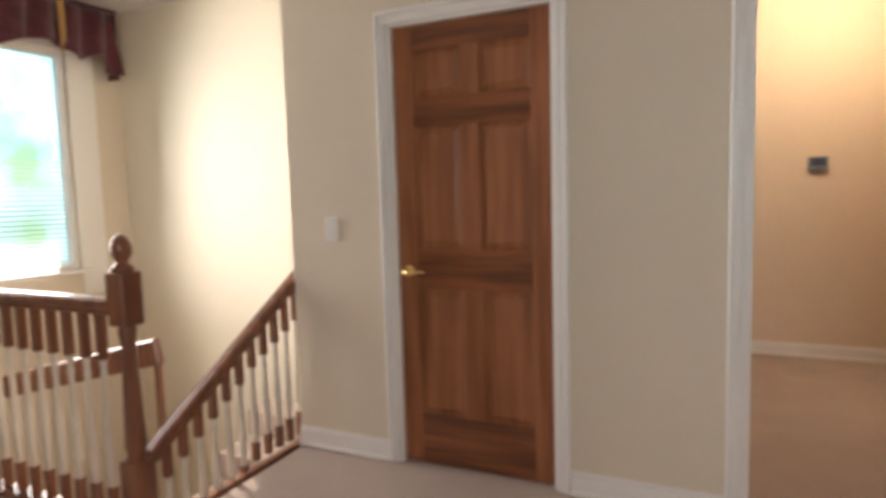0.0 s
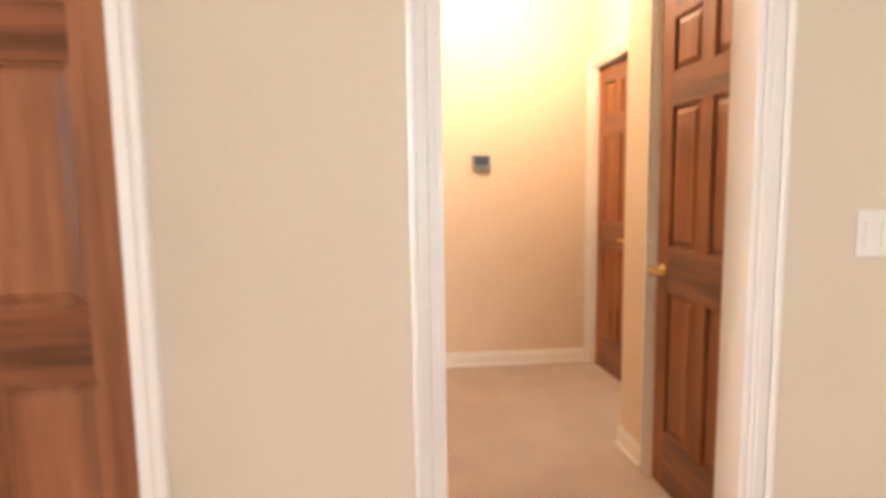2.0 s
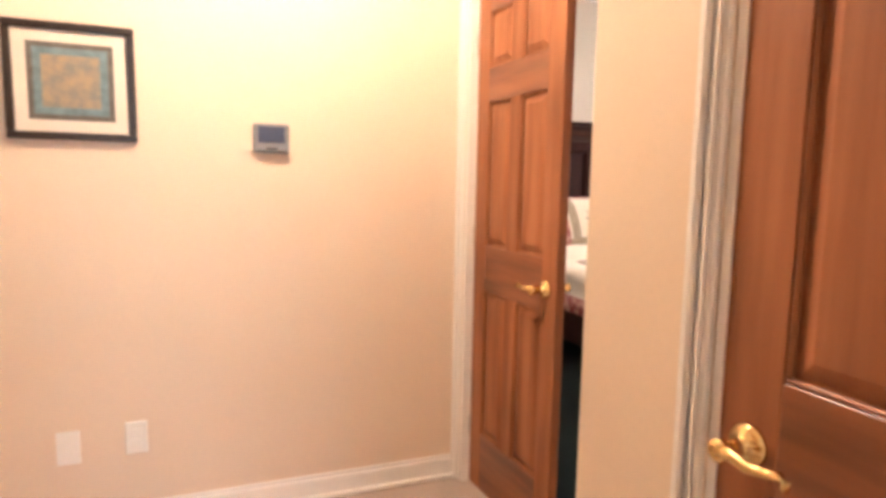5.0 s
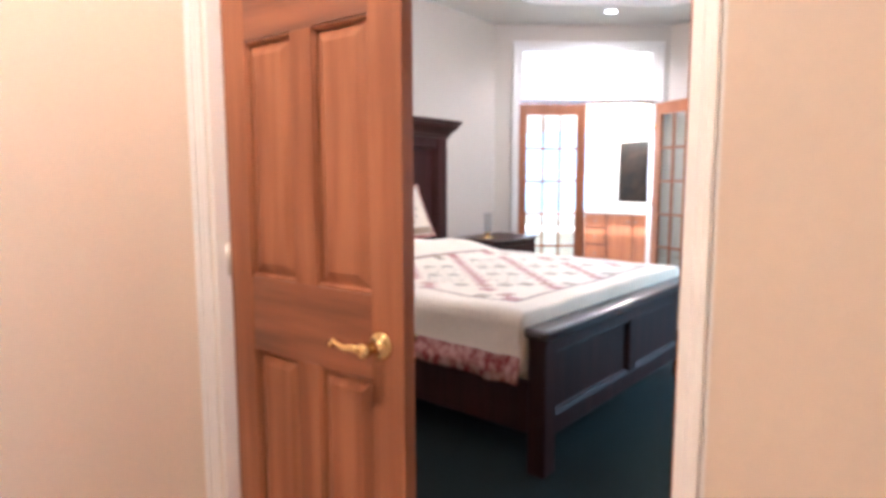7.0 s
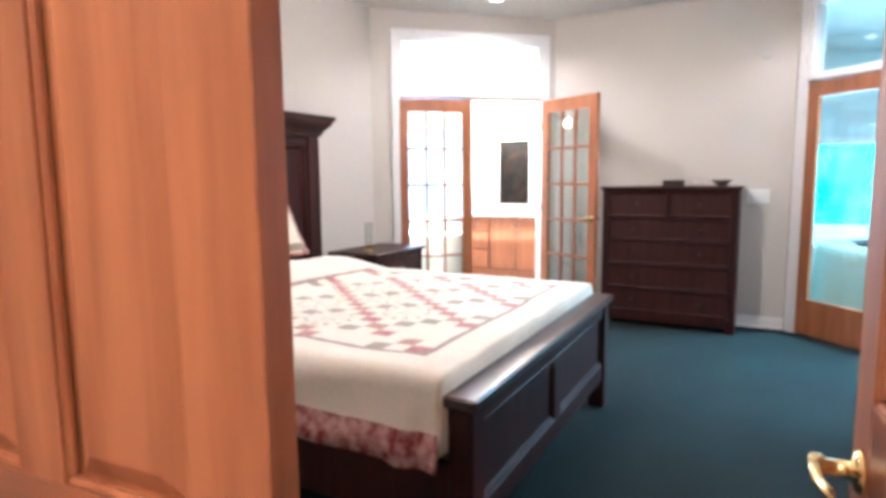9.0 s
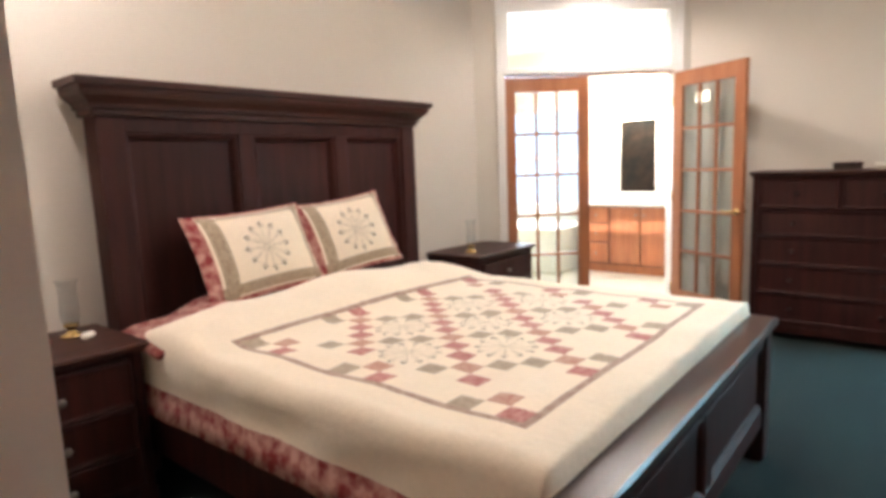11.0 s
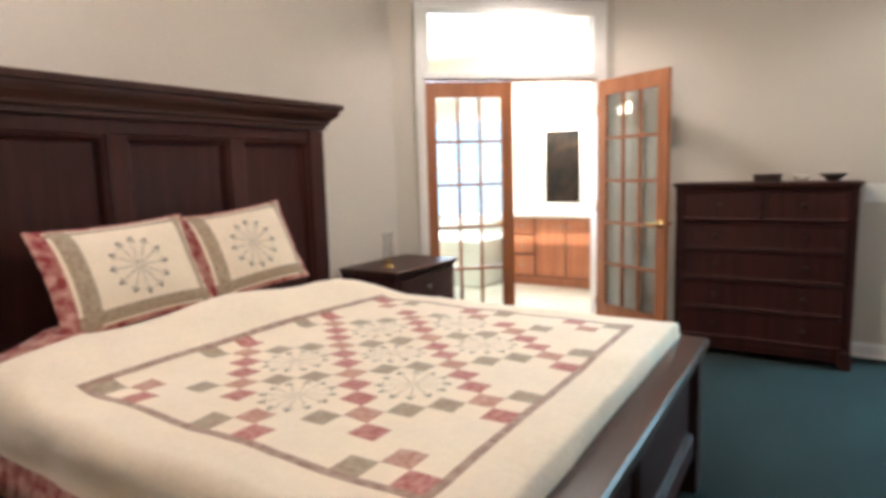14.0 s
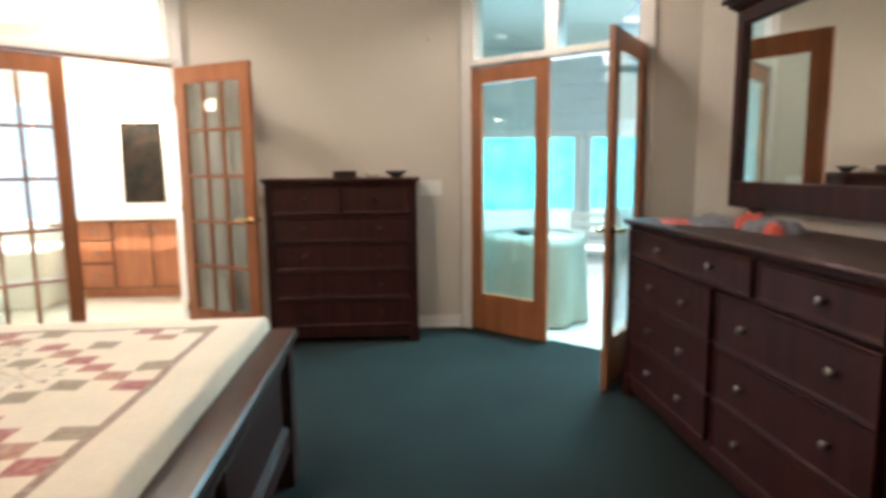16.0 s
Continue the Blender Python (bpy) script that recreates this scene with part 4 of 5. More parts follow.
for e, z0, z1 in ((0.01, 2.06, 2.075), (0.03, 2.075, 2.10), (0.055, 2.10, 2.125)):
    bx(bm, (MX0 - e, 2.606, z0), (MX1 + e, 2.67 + e, z1), 0.005)
part("cornice", bm, "cherry", mir)
one("mirror_glass", (MX0 + 0.06, 2.62, 1.19), (MX1 - 0.06, 2.640, 2.0), "mirror", mir, label="clear mirror glass")

# ---- unseen walls behind the camera, added to seal out sky light, and the stairwell ----
wall("wall_loft_east", (2.3, WA), (2.3, -3.4), 0.1, -0.02, LC, "wall_loft", label="unseen tan loft wall closing the room")
wall("wall_loft_south", (2.3, -3.4), (-5.4, -3.4), 0.1, -0.02, LC, "wall_loft", [(0.8, 2.8, 0.9, 2.3)], "unseen tan loft wall closing the room, with an added window")
wall("wall_stair_west", (-5.2, -3.4), (-5.2, 3.62), 0.12, -1.6, LC, "wall_loft", [(5.20, 6.54, 0.76, 2.45)], "cream painted stairwell wall with a window")
wall("wall_stair_north", (-5.2, 3.62), (X0 + 0.12, 3.62), 0.12, -1.6, LC, "wall_stair", label="pale cream painted stairwell wall")
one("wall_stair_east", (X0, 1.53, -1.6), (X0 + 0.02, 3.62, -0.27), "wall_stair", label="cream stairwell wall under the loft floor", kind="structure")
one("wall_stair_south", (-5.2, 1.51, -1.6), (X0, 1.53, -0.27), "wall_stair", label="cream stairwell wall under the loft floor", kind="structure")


def sash_window(name, label, m, w, z0, z1, bars, deep=0.12, glass="glass", w_trim=0.07, rail=True):
    """Window in a wall's frame: from x=0 to w; casing, frame, meeting rail, panes, sill."""
    t = tagged(new(name), label, "window", kind="structure")
    bm = bmesh.new()
    bx(bm, (-w_trim, -0.018, z0 - w_trim), (0, 0, z1 + w_trim), 0.004, m)
    bx(bm, (w, -0.018, z0 - w_trim), (w + w_trim, 0, z1 + w_trim), 0.004, m)
    bx(bm, (0, -0.018, z1), (w, 0, z1 + w_trim), 0.004, m)
    part("window_trim", bm, "trim", t)
    bm = bmesh.new()
    for a, b in (((0, 0.02, z0), (0.045, 0.09, z1)), ((w - 0.045, 0.02, z0), (w, 0.09, z1)), ((0.045, 0.02, z0), (w - 0.045, 0.09, z0 + 0.05)), ((0.045, 0.02, z1 - 0.05), (w - 0.045, 0.09, z1))):
        bx(bm, a, b, 0.003, m)
    if rail:
        bx(bm, (0.045, 0.025, (z0 + z1) / 2 - 0.02), (w - 0.045, 0.085, (z0 + z1) / 2 + 0.02), 0.003, m)
    for b in bars:
        bx(bm, (b - 0.012, 0.035, z0 + 0.05), (b + 0.012, 0.075, z1 - 0.05), 0.003, m)
    part("window_frame", bm, "trim", t)
    bm = bmesh.new()
    bx(bm, (-0.09, -0.06, z0 - 0.03), (w + 0.09, 0.03, z0), 0.006, m)
    part("window_sill", bm, "trim", t)
    bm = bmesh.new()
    bx(bm, (0.045, 0.05, z0 + 0.05), (w - 0.045, 0.054, z1 - 0.05), 0, m)
    part("pane", bm, glass, t).visible_shadow = False
    return t


mW, _ = frame_of((-5.2, -3.4), (-5.2, 3.62))
sash_window("window_stairs", "bright white-framed window over the stairs with a half-raised blind", mW @ Matrix.Translation((5.2, 0, 0)), 1.34, 0.76, 2.45, [], w_trim=0.22, rail=False)
# made-up south window, out of view, to go with the loft fill
mL, _ = frame_of((2.3, -3.4), (-5.4, -3.4))
sash_window("window_loft_added", "added unseen white-framed window behind the loft fill light", mL @ Matrix.Translation((0.8, 0, 0)), 2.0, 0.9, 2.3, [1.0])
# blind on the stair window
bl = thing("window_blind", "white slatted blind hanging in the stair window", "blind")
for k in range(23):
    bm = bmesh.new()
    z = 0.80 + k * 0.036
    bx(bm, (-0.50, -0.016, -0.0012), (0.50, 0.016, 0.0012), 0, pose(-5.165, 2.54, z, 0, 24, 0) @ Matrix.Rotation(radians(90), 4, "Z"))
    part("slat", bm, "blind", bl)
for y in (2.14, 2.94):
    bm = bmesh.new()
    tube(bm, [(-5.165, y, 0.79), (-5.165, y, 2.42)], 0.0015, 5)
    part("cord", bm, "blind", bl)
# valance: hanging folds with a scalloped hem
bm = bmesh.new()
n = 90
rows_v = []
for j in range(7):
    r = []
    for i in range(n + 1):
        a = i / n
        y = 1.50 + 2.0 * a
        hem = 2.37 + 0.10 * abs(math.sin(a * math.pi * 3.5 + 0.3)) - (0.16 if a > 0.93 else 0)
        z = 2.80 + (hem - 2.80) * j / 6
        x = -5.10 + 0.03 * math.sin(a * 62 + 0.4 * j) + 0.012 * j
        r.append(bm.verts.new((x, y, z)))
    rows_v.append(r)
for a, b in zip(rows_v, rows_v[1:]):
    for i in range(n):
        bm.faces.new([a[i], a[i + 1], b[i + 1], b[i]]).smooth = True
val = thing("valance", "maroon damask valance with gold braid above the stair window", "curtain")
v = part("drape", bm, "valance", val)
v.modifiers.new("cloth", "SOLIDIFY").thickness = 0.006
one("return", (-5.19, 3.495, 2.28), (-5.06, 3.505, 2.80), "valance", val)
one("board", (-5.19, 1.49, 2.80), (-5.05, 3.51, 2.82), "valance", val)
for y in (1.90, 3.02):
    one("braid", (-5.055, y, 2.42), (-5.035, y + 0.045, 2.80), "tassel", val, 0.003, "gold braid strip")
# outside the stair window
tagged(one("backdrop_trees", (-12.1, -6, -4), (-12.0, 12, 7), "trees"), "blurred bright trees and sky outside", kind="structure")

# ---- stair rails ----
PROF = [(0.022, 0), (0.022, 0.10), (0.013, 0.12), (0.020, 0.16), (0.021, 0.24), (0.014, 0.42), (0.011, 0.50), (0.016, 0.52), (0.012, 0.54), (0.018, 0.57)]


def newel(label, x, y, z0, top):
    o = thing("newel_post", label, "post", pose(x, y, z0))
    h = top - z0
    bm = bmesh.new()
    bx(bm, (-0.045, -0.045, 0), (0.045, 0.045, 0.30), 0.004)
    part("base", bm, "rail", o)
    bm = bmesh.new()
    lathe(bm, [(0.040, 0.30), (0.030, 0.32), (0.040, 0.36), (0.036, 0.45), (0.026, h - 0.42), (0.034, h - 0.36), (0.028, h - 0.34)], n=16)
    part("turned_shaft", bm, "rail", o)
    bm = bmesh.new()
    bx(bm, (-0.045, -0.045, h - 0.34), (0.045, 0.045, h - 0.14), 0.006)
    part("block", bm, "rail", o)
    bm = bmesh.new()
    lathe(bm, [(0.040, h - 0.14), (0.042, h - 0.125), (0.022, h - 0.11), (0.022, h - 0.10), (0.036, h - 0.075), (0.038, h - 0.05), (0.028, h - 0.02), (0.012, h - 0.005), (0.004, h)], n=16)
    part("finial", bm, "rail", o, "turned acorn finial")
    return o


def baluster(parent, x, y, z0, z1):
    """Turned white spindle with brown square ends."""
    h = z1 - z0
    bm = bmesh.new()
    lathe(bm, [(0.017, 0.16 * h), (0.011, 0.19 * h), (0.018, 0.25 * h), (0.017, 0.38 * h), (0.011, 0.66 * h), (0.015, 0.70 * h), (0.011, 0.73 * h), (0.015, 0.78 * h)], (x, y, z0), 10)
    b = part("baluster", bm, "baluster", parent)
    bm = bmesh.new()
    bx(bm, (x - 0.016, y - 0.016, z0), (x + 0.016, y + 0.016, z0 + 0.16 * h), 0.002)
    part("foot", bm, "rail", b)
    bm = bmesh.new()
    bx(bm, (x - 0.016, y - 0.016, z0 + 0.78 * h), (x + 0.016, y + 0.016, z1), 0.002)
    part("head", bm, "rail", b)


def handrail(parent, a, b):
    """A moulded rail from a to b."""
    a, b = Vector(a), Vector(b)
    d = b - a
    m = Matrix.Translation(a) @ d.to_track_quat("X", "Z").to_matrix().to_4x4()
    bm = bmesh.new()
    bx(bm, (0, -0.030, -0.028), (d.length, 0.030, 0.018), 0.012, m)
    bx(bm, (0, -0.020, -0.046), (d.length, 0.020, -0.026), 0.003, m)
    part("handrail", bm, "rail", parent)


NX, NY = -2.56, 1.53
newel("brown turned newel post with an acorn finial by the stairs", NX, NY, 0.0, 1.16)
g1 = thing("stair_guard", "level brown guard rail with pale turned balusters over the stairwell", "railing")
handrail(g1, (NX - 0.045, NY, 0.90), (-4.62, NY, 0.90))
one("shoe_rail", (-4.62, NY - 0.04, 0.0), (NX - 0.045, NY + 0.04, 0.035), "rail", g1, 0.006)
for k in range(19):
    baluster(g1, NX - 0.15 - k * 0.10, NY, 0.035, 0.855)
g2 = thing("stair_guard", "sloping brown stair rail with pale turned balusters beside a cream wall", "railing")
RZ0, RZ1 = 0.30, 0.83
handrail(g2, (NX, NY + 0.045, RZ0), (NX, WA + 0.10, RZ1 + 0.07))
for k in range(11):
    y = NY + 0.13 + k * 0.083
    zt = RZ0 + (RZ1 - RZ0) * (y - NY - 0.045) / (WA - NY - 0.045) - 0.04
    baluster(g2, NX, y, zt - 0.62 if zt < 0.6 else 0.03, zt)
one("stringer", (X0 - 0.045, NY, -0.28), (X0, WA + 0.1, 0.012), "rail", g2, 0.004)
# lower flight seen through the guard
g3 = thing("lower_stair_rail", "brown handrail of the lower flight against the cream wall", "railing")
ra, rb = Vector((-4.62, 2.2, 0.15)), Vector((-3.22, 2.2, 0.50))
bm = bmesh.new()
bx(bm, (0, -0.024, -0.075), ((rb - ra).length, 0.024, 0.065), 0.010, Matrix.Translation(ra) @ (rb - ra).to_track_quat("X", "Z").to_matrix().to_4x4())
part("handrail", bm, "rail", g3)
for x in (-3.24, -4.4):
    baluster(g3, x, 2.2, -1.5, 0.42 + (x + 3.24) * 0.25)
st = thing("staircase", "carpeted stairs with brown nosings going down beside the wall", "stairs")
for k in range(6):
    z = -0.19 * (k + 1)
    y1 = 3.40 - 0.27 * k
    one("step", (-3.55, y1 - 0.27, z - 0.18), (X0 - 0.05, y1, z), "carpet", st, 0.01)

# ---- wall fittings ----
def plate(name, label, category, m, w, h, kind="switch", gang=1):
    """A cover plate on a wall: x along it, y out towards -y."""
    o = thing(name, label, category, m)
    bm = bmesh.new()
    bx(bm, (-w / 2, -0.006, -h / 2), (w / 2, 0, h / 2), 0.003)
    part("plate", bm, "plastic", o)
    for g in range(gang):
        cx = (g - (gang - 1) / 2) * 0.046
        if kind == "switch":
            one("rocker", (cx - 0.016, -0.010, -0.033), (cx + 0.016, -0.0062, 0.033), "plastic", o, 0.002)
        else:
            for dz in (-0.02, 0.02):
                bm = bmesh.new()
                bx(bm, (cx - 0.016, -0.008, dz - 0.014), (cx + 0.016, -0.0062, dz + 0.014), 0.002)
                part("socket", bm, "plastic", o)
    return o


plate("light_switch", "white light switch on the tan loft wall beside the door", "light switch", pose(-2.275, WA, 1.115), 0.075, 0.12)
plate("light_switch", "white double light switch on the tan wall by the cased opening", "light switch", pose(0.66, WA, 1.15), 0.12, 0.12, gang=2)
plate("wall_outlet", "white outlet low on the cream hall wall", "outlet", pose(-0.62, HW, 0.335), 0.072, 0.118, "outlet")
plate("wall_outlet", "white cable plate low on the hall wall below the thermostat", "outlet", pose(-0.41, HW, 0.345), 0.072, 0.118, "outlet")
plate("light_switch", "white three-gang light switch on the beige wall by the chest", "light switch", pose(EB, 4.15, 1.13, 0, 0, -90), 0.17, 0.12, gang=3)
th = thing("thermostat", "grey wall thermostat with a dim blue screen", "thermostat", pose(0.065, HW, 1.412))
one("body", (-0.063, -0.028, -0.052), (0.063, 0, 0.052), "grey", th, 0.006)
one("screen", (-0.046, -0.031, -0.016), (0.046, -0.0282, 0.042), "screen", th, 0.001)
one("button_bar", (-0.020, -0.032, -0.042), (0.020, -0.0282, -0.034), "dark", th, 0.001)
pic = thing("framed_picture", "square print in a dark frame with a cream mat", "picture", pose(-0.555, HW, 1.565))
for lo, hi in (((-0.185, -0.16), (-0.160, 0.16)), ((0.160, -0.16), (0.185, 0.16)), ((-0.185, 0.16), (0.185, 0.185)), ((-0.185, -0.185), (0.185, -0.16))):
    one("frame", (lo[0], -0.022, lo[1]), (hi[0], 0, hi[1]), "dark", pic, 0.004)
one("mat", (-0.160, -0.010, -0.16), (0.160, -0.004, 0.16), "mat", pic)
one("border_print", (-0.122, -0.0125, -0.122), (0.122, -0.0105, 0.122), "artslate", pic)
one("inner_mat", (-0.105, -0.0138, -0.105), (0.105, -0.0127, 0.105), "artblue", pic)
one("inner_print", (-0.082, -0.0152, -0.082), (0.082, -0.0140, 0.082), "artgold", pic)
det = thing("smoke_detector", "small round beige detector high on the beige wall", "detector", pose(EB, 4.14, 2.28, 0, 0, -90))
bm = bmesh.new()
lathe(bm, [(0.032, 0), (0.032, 0.014), (0.026, 0.020), (0.010, 0.022)], n=18, m=Matrix.Rotation(radians(90), 4, "X"))
part("cover", bm, "wall_bed", det)

# ---- lamp fittings, seen and added ----
hl = thing("ceiling_lamp", "lit round glass ceiling lamp in the hall", "ceiling lamp", pose(*HALL_AT))
bm = bmesh.new()
lathe(bm, [(0.03, -0.10), (0.10, -0.085), (0.15, -0.04), (0.16, 0.0)], n=22)
part("shade", bm, "bulbglow", hl).visible_shadow = False
bm = bmesh.new()
lathe(bm, [(0.17, 0.0), (0.17, LC - HALL_AT[2])], n=22)
part("pan", bm, "brass", hl)
# the last of these fittings belongs to the added, unseen can
for x, y, _ in CANS:
    c = thing("recessed_light", "lit recessed can light in the bedroom soffit", "recessed light", pose(x, y, CEIL), "recessed lights in the soffit")
    bm = bmesh.new()
    lathe(bm, [(0.055, -0.002), (0.055, -0.0005)], n=20)
    part("lens", bm, "canglow", c).visible_shadow = False
    bm = bmesh.new()
    t = bmesh.new()
    for k in range(24):
        a0, a1 = 2 * math.pi * k / 24, 2 * math.pi * (k + 1) / 24
        q = [t.verts.new((r * math.cos(a), r * math.sin(a), z)) for a in (a0, a1) for r, z in ((0.055, -0.006), (0.085, -0.003))]
        t.faces.new([q[0], q[1], q[3], q[2]])
    t.verts.index_update()
    join(bm, t)
    part("trim_ring", bm, "ceiling", c)

# added bowl round the assumed bedroom lamp, out of view
fx = thing("ceiling_lamp", "added unseen white glass bowl lamp that lights the bedroom", "ceiling lamp", pose(3.6, 5.35, 2.80))
bm = bmesh.new()
lathe(bm, [(0.03, -0.09), (0.12, -0.07), (0.18, -0.02), (0.19, 0.02)], n=24)
part("bowl", bm, "bulbglow", fx).visible_shadow = False
bm = bmesh.new()
lathe(bm, [(0.03, 0.02), (0.03, CEIL + 0.28 - 2.80)], n=12)
part("stem", bm, "brass", fx)

# ---- small things in the bedroom ----
def hurricane(label, x, y, z):
    o = thing("candle_holder", label, "candle holder", pose(x, y, z))
    bm = bmesh.new()
    lathe(bm, [(0.045, 0), (0.045, 0.006), (0.020, 0.014), (0.014, 0.030), (0.030, 0.042), (0.030, 0.050), (0.012, 0.054)], n=18)
    part("base", bm, "brass", o, "polished brass base")
    bm = bmesh.new()
    pr = [(0.026, 0.05), (0.037, 0.080), (0.037, 0.12), (0.032, 0.17), (0.034, 0.21), (0.043, 0.235)]
    t = bmesh.new()
    rings = [[t.verts.new((r * math.cos(2 * math.pi * k / 20), r * math.sin(2 * math.pi * k / 20), h)) for k in range(20)] for r, h in pr]
    for a, b in zip(rings, rings[1:]):
        for k in range(20):
            t.faces.new([a[k], a[(k + 1) % 20], b[(k + 1) % 20], b[k]]).smooth = True
    t.verts.index_update()
    join(bm, t)
    g = part("chimney", bm, "lampglass", o, "clear glass chimney")
    g.visible_shadow = False
    return o


hurricane("clear glass hurricane lamp with a brass base on the nightstand", 1.965, 7.07, 0.72)
hurricane("small clear glass hurricane lamp on the far nightstand", 4.56, 6.93, 0.72)
bm = bmesh.new()
bx(bm, (-0.03, -0.018, 0), (0.03, 0.018, 0.024), 0.009)
o = thing("plug_adapter", "small white plastic box on the nightstand", "box", pose(1.99, 6.975, 0.72, 0, 0, 30))
part("body", bm, "plastic", o)
o = thing("book", "small rose-red book lying on the nightstand", "book", pose(1.815, 7.04, 0.72, 0, 0, 12))
one("cover", (-0.052, -0.034, 0), (0.052, 0.034, 0.014), "qred", o, 0.003)
o = thing("dish", "small dark round dish on the nightstand", "dish", pose(1.66, 7.02, 0.72))
bm = bmesh.new()
lathe(bm, [(0.034, 0), (0.044, 0.008), (0.054, 0.030), (0.049, 0.030), (0.036, 0.010)], n=20)
part("bowl", bm, "dark", o)
o = thing("jewellery_box", "small dark wooden box on the chest of drawers", "box", pose(6.08, 4.80, 1.22, 0, 0, 4))
one("body", (-0.06, -0.085, 0), (0.06, 0.085, 0.036), "dark", o, 0.004)
one("lid", (-0.063, -0.088, 0.037), (0.063, 0.088, 0.050), "cherry", o, 0.004)
o = thing("glass_dish", "small pale dish on the chest of drawers", "dish", pose(6.08, 4.60, 1.22))
bm = bmesh.new()
lathe(bm, [(0.025, 0), (0.045, 0.012), (0.052, 0.045), (0.046, 0.045), (0.036, 0.014)], n=18)
part("bowl", bm, "mat", o)
o = thing("tray", "low dark oval bowl on the chest of drawers", "bowl", pose(6.08, 4.42, 1.22))
bm = bmesh.new()
lathe(bm, [(0.03, 0), (0.04, 0.010), (0.085, 0.050), (0.078, 0.050), (0.036, 0.016)], n=18)
part("bowl", bm, "dark", o)


def heap(name, label, at, size, mat, seed, turn=0.0, category="clothing"):
    """A crumpled cloth: a displaced low mound."""
    o = thing(name, label, category, pose(*at, 0, 0, turn))
    bm = bmesh.new()
    nn = 26
    g = {}
    for i in range(nn + 1):
        for j in range(nn + 1):
            u, v = i / nn * 2 - 1, j / nn * 2 - 1
            k = max(0.0, 1 - (abs(u) ** 2.4 + abs(v) ** 2.4)) ** 0.45
            q = noise.noise(Vector((u * 2.2 + seed, v * 2.2, seed * 3.1)))
            q2 = abs(noise.noise(Vector((u * 2.8, v * 2.8 + seed, seed))))
            g[i, j] = bm.verts.new((u * size[0] / 2 * (1 + 0.15 * q), v * size[1] / 2 * (1 + 0.15 * q2), 0.002 + size[2] * k * (0.5 + 0.45 * q2 + 0.5 * q)))
    for i in range(nn):
        for j in range(nn):
            bm.faces.new([g[i, j], g[i + 1, j], g[i + 1, j + 1], g[i, j + 1]]).smooth = True
    part("cloth", bm, mat, o)
    return o


heap("garment", "coral cloth laid flat on the dresser", (4.50, 2.99, 1.0), (0.34, 0.16, 0.018), "coral", 1.3, -20)
heap("garment", "grey cloth lying flat on the dresser", (4.38, 2.86, 1.0), (0.42, 0.26, 0.045), "greycloth", 2.7, -14)
heap("garment", "crumpled grey garment on the dresser", (4.00, 2.80, 1.0), (0.24, 0.20, 0.075), "greycloth", 4.1, 30)
heap("garment", "crumpled coral garment on the dresser", (4.15, 2.80, 1.0), (0.15, 0.16, 0.085), "coral", 5.9, 10)
heap("garment", "crumpled coral sleeve on the dresser", (3.90, 2.87, 1.0), (0.08, 0.10, 0.055), "coral", 7.7, 40)

# ---- bathroom ----
BX = 8.30
wall("wall_bath_east", (BX, 10.0), (BX, 6.0), 0.1, -0.02, CEIL, "wall_white", [(0.3, 2.2, 0.72, 2.05)], "unseen pale wall closing the bathroom with a window")
# south, west and north walls are unseen, added to stop sky light leaking in
wall("wall_bath_south", (BX, 6.10), (EB + 0.12, 6.10), 0.1, -0.02, CEIL, "wall_white", label="unseen pale wall closing the bathroom")
wall("wall_bath_west", (5.0, NB + 0.12), (5.0, 10.0), 0.1, -0.02, CEIL, "wall_white", label="unseen pale wall closing the bathroom")
wall("wall_bath_north", (5.0, 10.0), (BX, 10.0), 0.1, -0.02, CEIL, "wall_white", label="unseen pale wall closing the bathroom")
mB, _ = frame_of((BX, 10.0), (BX, 6.0))
sash_window("window_bathroom", "wide bright bathroom window with white bars", mB @ Matrix.Translation((0.3, 0, 0)), 1.9, 0.72, 2.05, [0.475, 0.95, 1.425])
tagged(one("backdrop_haze", (13.0, 5, -3), (13.1, 18, 7), "daylight"), "hazy bright daylight outside the bathroom", kind="structure")
van = thing("vanity", "golden oak bathroom vanity with a white counter", "vanity", pose(BX - 0.53, 7.62, 0, 0, 0, -90))
# body darker than its fronts: the gaps' shade is put into its colour
one("body", (0, 0.032, 0.10), (1.10, 0.525, 0.80), "oak_dark", van, 0.002)
one("plinth", (0, 0.06, 0), (1.10, 0.5, 0.10), "oak", van, 0.0)
one("counter", (-0.02, -0.02, 0.80), (1.12, 0.528, 0.84), "counter", van, 0.006, "white counter")
one("backsplash", (-0.02, 0.508, 0.84), (1.12, 0.528, 0.94), "counter", van, 0.003)
for z0, z1 in ((0.12, 0.355), (0.375, 0.585), (0.605, 0.785)):
    d = one("drawer", (0.015, -0.002, z0), (0.335, 0.032, z1), "oak", van, 0.008)
    knob(d, (0.19, -0.002, (z0 + z1) / 2))
for x0 in (0.365, 0.735):
    d = one("cabinet_door", (x0, -0.002, 0.12), (x0 + 0.35, 0.032, 0.785), "oak", van, 0.006)
    bm = bmesh.new()
    bx(bm, (x0 + 0.06, -0.010, 0.19), (x0 + 0.285, -0.002, 0.72), 0.006)
    part("raised_panel", bm, "oak", d)
    knob(d, (x0 + (0.31 if x0 < 0.5 else 0.035), -0.002, 0.70))
bp = thing("framed_picture", "tall dark landscape print in a pale frame on the bathroom wall", "picture", pose(BX, 7.13, 1.365, 0, 0, -90))
